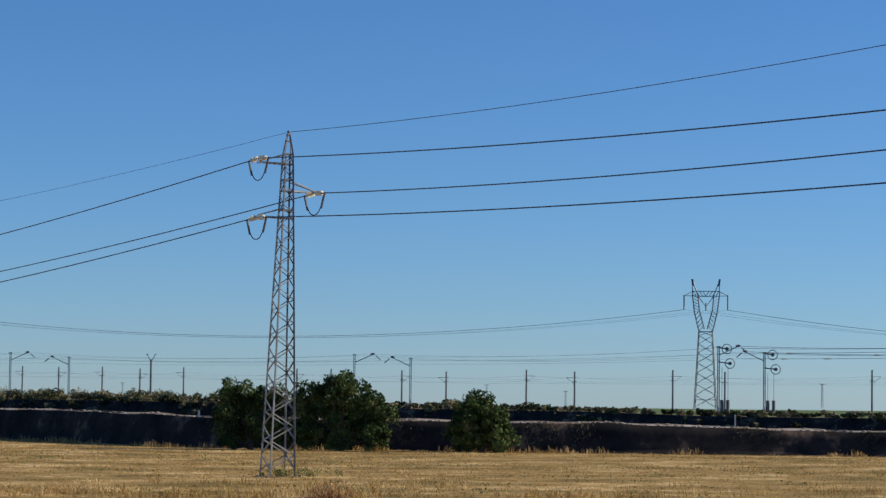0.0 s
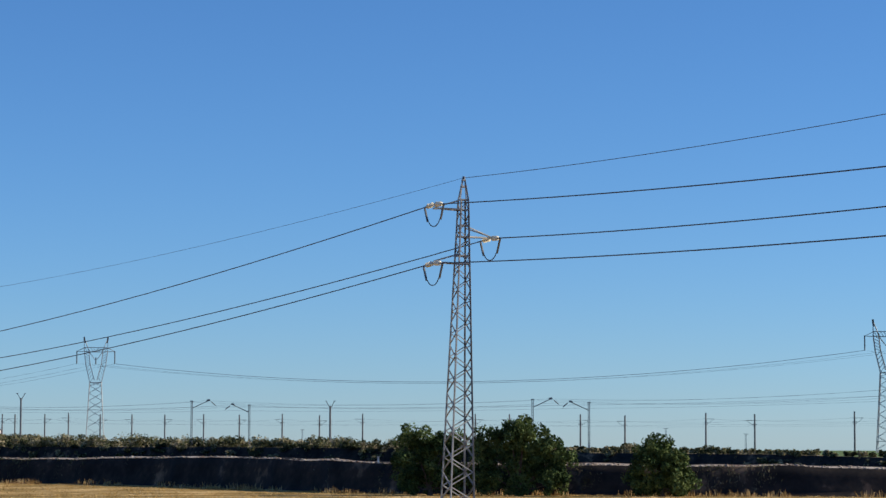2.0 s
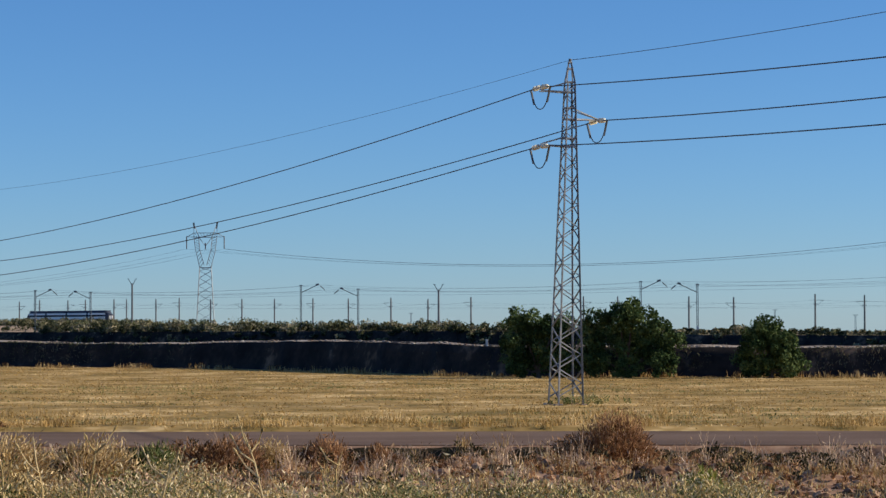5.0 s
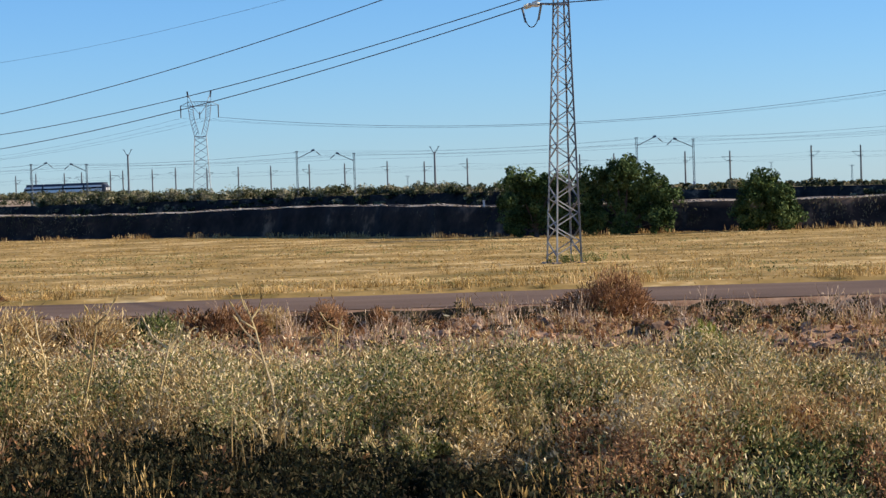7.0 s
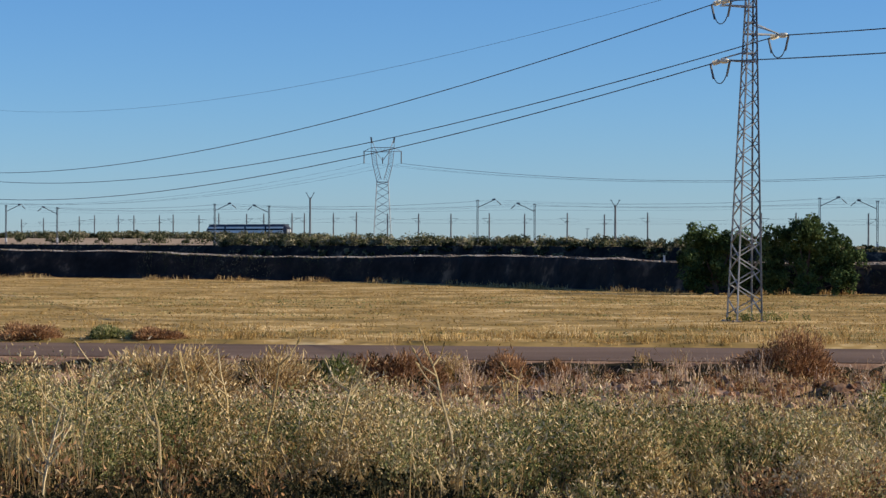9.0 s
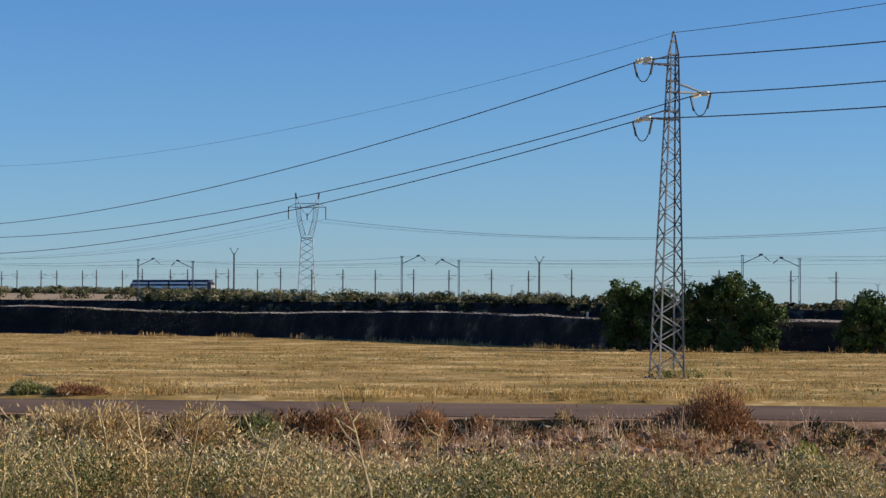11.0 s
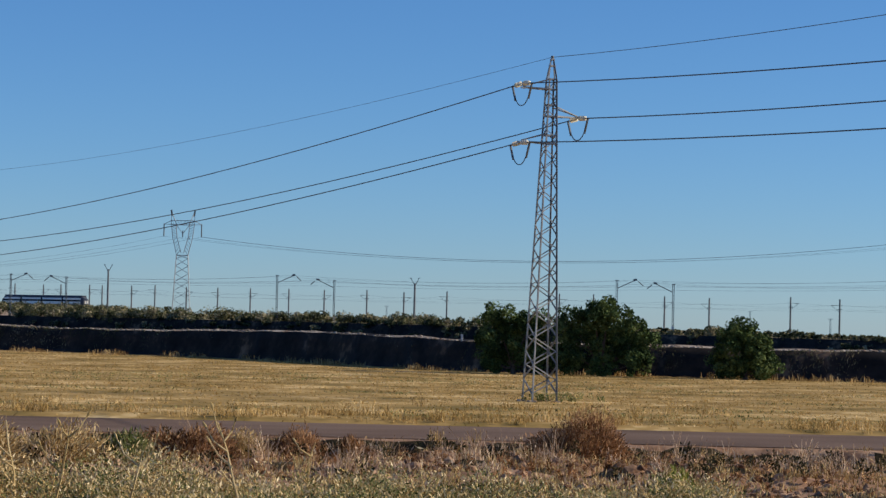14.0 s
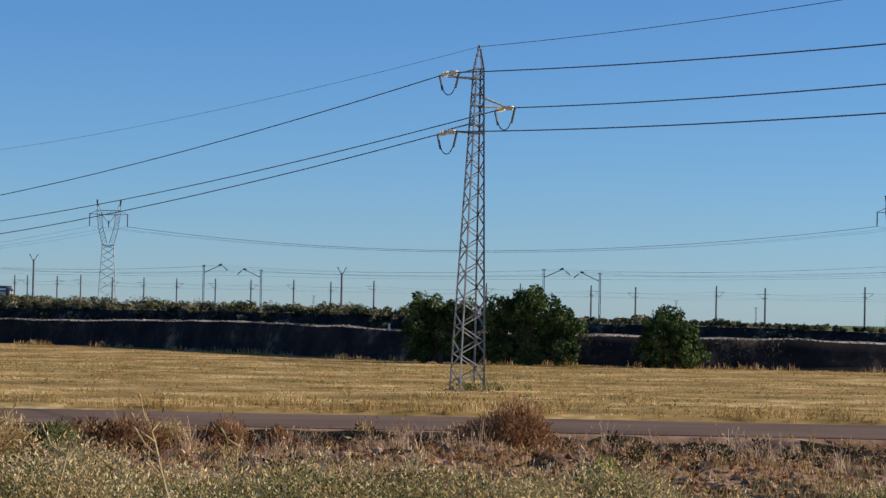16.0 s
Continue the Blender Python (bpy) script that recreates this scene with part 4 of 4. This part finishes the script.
# ---- brown bush beside the track ----
def tumble_bush(x, y, w, h, seed, label, material, twigs=1500):
    z = float(land(x, y)) - 0.05
    t = empty("bush", (x, y, z), label, "bush")
    r = np.random.default_rng(seed)
    for k in range(9):
        a = k * math.tau / 9
        bm = bmesh.new()
        tube(bm, [(0, 0, 0), (math.cos(a) * w * 0.15, math.sin(a) * w * 0.12, h * 0.35), (math.cos(a) * w * 0.35, math.sin(a) * w * 0.3, h * 0.7)], [0.035, 0.02, 0.008], 5)
        part("stem", bm, M_BARK, t)
    n = twigs * 6
    d = r.normal(size=(n, 3))
    d[:, 2] = np.abs(d[:, 2])
    d /= np.linalg.norm(d, axis=1)[:, None]
    lump = 1 + 0.16 * np.sin(d[:, 0] * 5 + seed) + 0.10 * np.sin(d[:, 1] * 9 + d[:, 2] * 7)
    c = d * (w / 2, w * 0.42, h) * (r.uniform(0.15, 1, (n, 1)) ** 0.45) * lump[:, None] * r.uniform(0.9, 1.05, (n, 1))
    u = d + r.normal(0, 0.5, (n, 3)) + (0, 0, 0.3)
    u /= np.linalg.norm(u, axis=1)[:, None]
    v = np.cross(u, r.normal(size=(n, 3)))
    v /= np.linalg.norm(v, axis=1)[:, None]
    s = r.uniform(0.6, 1.3, (n, 1))
    vv, ff = quads(c, u * 0.10 * s, v * 0.014 * s)
    soup("foliage", vv, ff, material, "", "", parent=t)
    return t


tumble_bush(1.27, 67.0, 3.5, 1.48, 51, "large rust-brown rounded dry bush beside the track", M_RUST, 2300)

# weeds coloured dark to stand in for the shade at the slope's foot
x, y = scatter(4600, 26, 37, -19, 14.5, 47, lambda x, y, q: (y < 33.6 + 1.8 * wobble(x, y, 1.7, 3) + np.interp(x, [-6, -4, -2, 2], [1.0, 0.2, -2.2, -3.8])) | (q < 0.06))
bushy("slope_shade_weeds", x, y, r0.uniform(0.3, 0.6, len(x)), 50, 0.055, M_DARK_SHADE_WEED, "weeds coloured dark for shade low on the slope", "weeds", 48)
# painted shade again: dark plants for the black gaps along the ditch
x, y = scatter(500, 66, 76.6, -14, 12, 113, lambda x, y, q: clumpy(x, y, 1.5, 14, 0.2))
bushy("ditch_shade_weeds", x, y, r0.uniform(0.15, 0.42, len(x)), 36, 0.05, M_DARK_SHADE_WEED, "low weeds coloured dark for shade in the ditch", "weeds", 114)
x, y = scatter(700, 50, 76, -16, 12, 49, lambda x, y, q: clumpy(x, y, 1.8, 4, 0.1))
bushy("low_scrub", x, y, r0.uniform(0.15, 0.4, len(x)), 34, 0.05, M_RUST, "small brown withered plants on the ditch bank", "weeds", 50)


# ---- clods of earth on the ditch bank ----
def clods():
    r = np.random.default_rng(61)
    x, y = scatter(6500, 47, 76.6, -17, 13, 62, lambda x, y, q: (q < np.interp(x / y, [-0.16, -0.06], [0.5, 1])) & ((y > 72.5) | clumpy(x, y, 1.5, 9, -0.05)))
    base = bmesh.new()
    bmesh.ops.create_icosphere(base, subdivisions=1, radius=1)
    bv = np.array([v.co[:] for v in base.verts])
    bf = np.array([[v.index for v in f.verts] for f in base.faces])
    base.free()
    n = len(x)
    size = 0.045 + 0.13 * r.random((n, 1, 1)) ** 2
    v = bv[None] * size * r.uniform(0.6, 1.3, (n, len(bv), 1)) * (1.25, 1.0, 0.8) + np.stack([x, y, land(x, y) + 0.02], 1)[:, None]
    f = bf[None] + (np.arange(n) * len(bv))[:, None, None]
    soup("clods", v.reshape(-1, 3).tolist(), f.reshape(-1, 3).tolist(), M_CLOD, "reddish earth clods and stones on the ditch bank", "earth clods")


M_CLOD = mat("clod_earth", [(0.11, 0.06, 0.036), (0.25, 0.15, 0.088), (0.44, 0.29, 0.18)], 1.1, 14, 0.95, 0, 0.6, island=0.5)
clods()


# ---- tall dry stalks ----
def dry_stalk(az, d, tip_el, seed, label, material, twist=1.0):
    """A withered stem with a few forked side branches."""
    at = polar(az, d)
    h = EYE + d * math.tan(radians(tip_el)) - at.z
    t = empty("dry_stalk", at, label, "dry stalk", "tall dry stalks")
    r = np.random.default_rng(seed)
    lean_x = r.uniform(-0.35, 0.22) * twist
    stem = [Vector((lean_x * h * f * f + r.normal(0, 0.02), r.uniform(-0.03, 0.03), h * f)) for f in np.linspace(0, 1, 6)]
    part("stem", tube(bmesh.new(), stem, [0.026 * k for k in (1, 0.95, 0.85, 0.7, 0.55, 0.3)], 5), material, t)
    for k in range(int(r.integers(3, 7))):
        f = r.uniform(0.35, 0.92)
        p = stem[0].lerp(stem[-1], f)
        p.x = lean_x * h * f * f
        side = r.choice((-1, 1)) * r.uniform(0.4, 1.2)
        L = h * r.uniform(0.08, 0.30) * (1.2 - f * 0.5)
        mid, end = p + Vector((side * L * 0.55, r.uniform(-0.1, 0.1), L * 0.45)), p + Vector((side * L * 0.85, r.uniform(-0.15, 0.15), L * r.uniform(0.8, 1.2)))
        part("branch", tube(bmesh.new(), [p, mid, end], [0.017, 0.013, 0.008], 5), material, t)
        part("seed_head", tube(bmesh.new(), [end, end.lerp(end + (end - mid).normalized() * 0.12, 0.5), end + (end - mid).normalized() * 0.13], [0.008, 0.022, 0.006], 6), material, t)
    return t


for i, (az, d, el) in enumerate(((-11.96, 38, -2.55), (-6.75, 36, -2.50), (-11.2, 37, -2.6), (-12.9, 37, -2.75), (-16.4, 33, -3.7), (-14.6, 40, -2.8), (-15.5, 36, -3.0), (-5.4, 40, -2.95), (-13.6, 35, -3.2), (-9.6, 36, -3.2))):
    dry_stalk(az, d, el, 70 + i, "tall pale withered stalk with forked branches", M_SEED)
for i, (az, d, el) in enumerate(((2.95, 33, -5.0), (3.2, 32.6, -5.6), (2.7, 33.2, -5.5))):
    dry_stalk(az, d, el, 90 + i, "short rust-orange seeding stalk", M_RUST, 0.5)
x, y = scatter(1000, 27, 34, 0.0, 12, 115, lambda x, y, q: clumpy(x, y, 1.2, 16, -0.1))
bushy("brown_weeds", x, y, r0.uniform(0.35, 0.75, len(x)), 60, 0.040, M_RUST, "rust-brown weeds low on the slope", "weeds", 116)
x, y = scatter(800, 28, 34, -14, 8, 111, lambda x, y, q: clumpy(x, y, 0.9, 2, 0.15))
tufts("silvery_stalks", x, y, r0.uniform(0.45, 0.8, len(x)), 4, 0.05, 0.014, M_STRAW, "pale silvery stalks with seed heads", "grass", 112, 0.25, 1.0)


# ---- small bushes near the ditch ----
for i, (az, d, w, h, m, words) in enumerate(((-0.9, 70, 1.1, 0.45, M_DARK_SHADE_WEED, "low dark green bush on the ditch bank"), (-8.2, 60, 3.0, 1.0, M_RUST, "brown withered bush at the ditch"),
                                             (-11.2, 56, 3.4, 1.15, M_DRY, "golden dry bush at the ditch"), (-5.6, 64, 2.2, 0.8, M_RUST, "brown withered bush at the ditch"),
                                             (3.35, 44.0, 1.4, 0.72, M_FRESH, "small fresh green bush among the weeds"), (-13.7, 87, 2.0, 0.4, M_RUST, "low brown bush beside the track"),
                                             (-16.65, 88, 2.3, 0.55, M_RUST, "low brown bush beside the track"), (-13.4, 52, 3.0, 1.2, M_DRY, "golden dry bush at the ditch"), (-9.7, 58, 2.0, 0.8, M_WEED, "green-gold bush at the ditch"), (-6.9, 62, 1.8, 0.75, M_DRY, "golden dry bush at the ditch"), (-4.3, 68, 1.3, 0.5, M_RUST, "brown withered bush at the ditch"), (-14.75, 87.5, 1.9, 0.45, M_WEED, "low olive-green bush beside the track"))):
    p = polar(az, d)
    tumble_bush(p.x, p.y, w, h, 130 + i, words, m, int((900 if m is M_FRESH else 420) * w))


# ---- growth on the banks and in the field ----
def bank_growth():
    r = np.random.default_rng(81)
    centres, radii = [], []
    for _ in range(700):
        x = r.uniform(-180, 110)
        y = line_y(x) - r.uniform(7, 13.5)
        w = r.uniform(0.15, 0.40)
        centres.append((x, y, float(land(x, y)) + w * 0.3))
        radii.append(w)
    v, f = leaf_cloud(centres, radii, 26, 0.11, 82)
    soup("bank_growth", v, f, M_SCRUB, "small dusty plants on the railway bank", "weeds")


bank_growth()
x, y = scatter(2600, 85, 158, -18.5, 15, 83, lambda x, y, q: (y < np.interp(x, FOOT_X, FOOT_Y) - 1.5) & clumpy(x * 0.4, y, 2.7, 8, 0.15))
tufts("field_weeds", x, y, r0.uniform(0.04, 0.13, len(x)), 9, 0.25, 0.035, M_STRAW, "low tan weeds scattered through the field", "weeds", 84, 1.2)
x = r0.uniform(-17, 13, 420)
y = r0.uniform(75.0, 77.2, 420)
x, y = x[patches(x, 0 * x, 0.9, 61) > 0.05], y[patches(x, 0 * x, 0.9, 61) > 0.05]
tufts("edge_grass", x, y, r0.uniform(0.12, 0.5, len(x)) * np.where(clumpy(x, y, 1.4, 3, 0), 1, 0.5), 10, 0.10, 0.02, M_DRY, "dry grass tufts along the track's edge", "grass", 85, 0.45, 0.4)
M_PINK = mat("pinkish_grass", [(0.30, 0.19, 0.11), (0.52, 0.36, 0.22), (0.74, 0.57, 0.40)], 0.6, 5, 0.85, 0, 0, island=0.5, through=0.25)
x, y = scatter(900, 50, 76, -16, 13, 121, lambda x, y, q: clumpy(x, y, 1.3, 19, 0.12))
tufts("pale_tufts", x, y, r0.uniform(0.2, 0.6, len(x)) * np.clip(1 + patches(x, y, 1.1, 33), 0.4, 1.5), 16, 0.13, 0.018, M_PINK, "pale pinkish dry tufts on the ditch bank", "grass", 122, 0.5, 0.8)
# dark-coloured clumps that paint pockets of shade among the tufts
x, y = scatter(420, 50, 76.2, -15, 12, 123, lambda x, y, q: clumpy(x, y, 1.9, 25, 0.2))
bushy("shade_pocket_weeds", x, y, r0.uniform(0.25, 0.6, len(x)), 46, 0.06, M_DARK_SHADE_WEED, "weed clumps coloured dark for shade on the ditch bank", "weeds", 124)
x, y = scatter(420, 85, 100, -18.5, 15, 125, lambda x, y, q: clumpy(x * 0.6, y, 2.0, 27, 0.1))
tufts("tall_field_grass", x, y, r0.uniform(0.15, 0.42, len(x)), 12, 0.16, 0.022, M_STRAW, "pale dry grass clumps at the field's edge", "grass", 126, 0.45, 0.5)
x, y = scatter(2400, 87, 155, -18.5, 15, 127, lambda x, y, q: (y < np.interp(x, FOOT_X, FOOT_Y) - 2) & clumpy(x * 0.5, y, 4.5, 29, 0.2))
tufts("green_field_patches", x, y, r0.uniform(0.05, 0.14, len(x)), 12, 0.40, 0.04, M_WEED, "green regrowth patches in the stubble field", "grass", 128, 0.8)
x, y = scatter(450, 26, 32.5, 0.5, 14.5, 129)
bushy("slope_weeds", x, y, r0.uniform(0.35, 0.65, len(x)), 60, 0.048, M_WEED, "green weeds with golden tips low on the slope", "weeds", 130, 5)


# ---- dry growth and rubble on the near bank ----
rb = np.random.default_rng(141)
x = rb.uniform(-78, 45, 1500)
y = np.interp(x, FOOT_X, FOOT_Y) + 0.8 * wobble(x, 0 * x, 3.0, 2.0) + rb.uniform(0.2, 1.15, 1500)
m = patches(x, 0 * x, 4.0, 43) + 0.5 * patches(x, y * 3, 0.9, 44) > 0.42
x, y = x[m], y[m]
tufts("bank_tufts", x, y, rb.uniform(0.06, 0.22, len(x)), 9, 0.16, 0.03, M_SCRUB, "dry tufts clinging to the shade-coloured earth bank", "grass", 142, 0.6)


def rubble():
    n = 1300
    x = rb.uniform(-78, 45, n)
    y = np.interp(x, FOOT_X, FOOT_Y) + 0.8 * wobble(x, 0 * x, 3.0, 2.0) + rb.uniform(1.1, 2.8, n)
    base = bmesh.new()
    bmesh.ops.create_icosphere(base, subdivisions=1, radius=1)
    bv = np.array([v.co[:] for v in base.verts])
    bf = np.array([[v.index for v in f.verts] for f in base.faces])
    base.free()
    size = 0.03 + 0.10 * rb.random((n, 1, 1)) ** 2.5
    v = bv[None] * size * rb.uniform(0.6, 1.3, (n, len(bv), 1)) * (1.5, 1.0, 0.7) + np.stack([x, y, land(x, y) + 0.02], 1)[:, None]
    f = bf[None] + (np.arange(n) * len(bv))[:, None, None]
    soup("bank_rubble", v.reshape(-1, 3).tolist(), f.reshape(-1, 3).tolist(), M_CREST, "pale stones and clods along the bank's crest", "stones")


rubble()
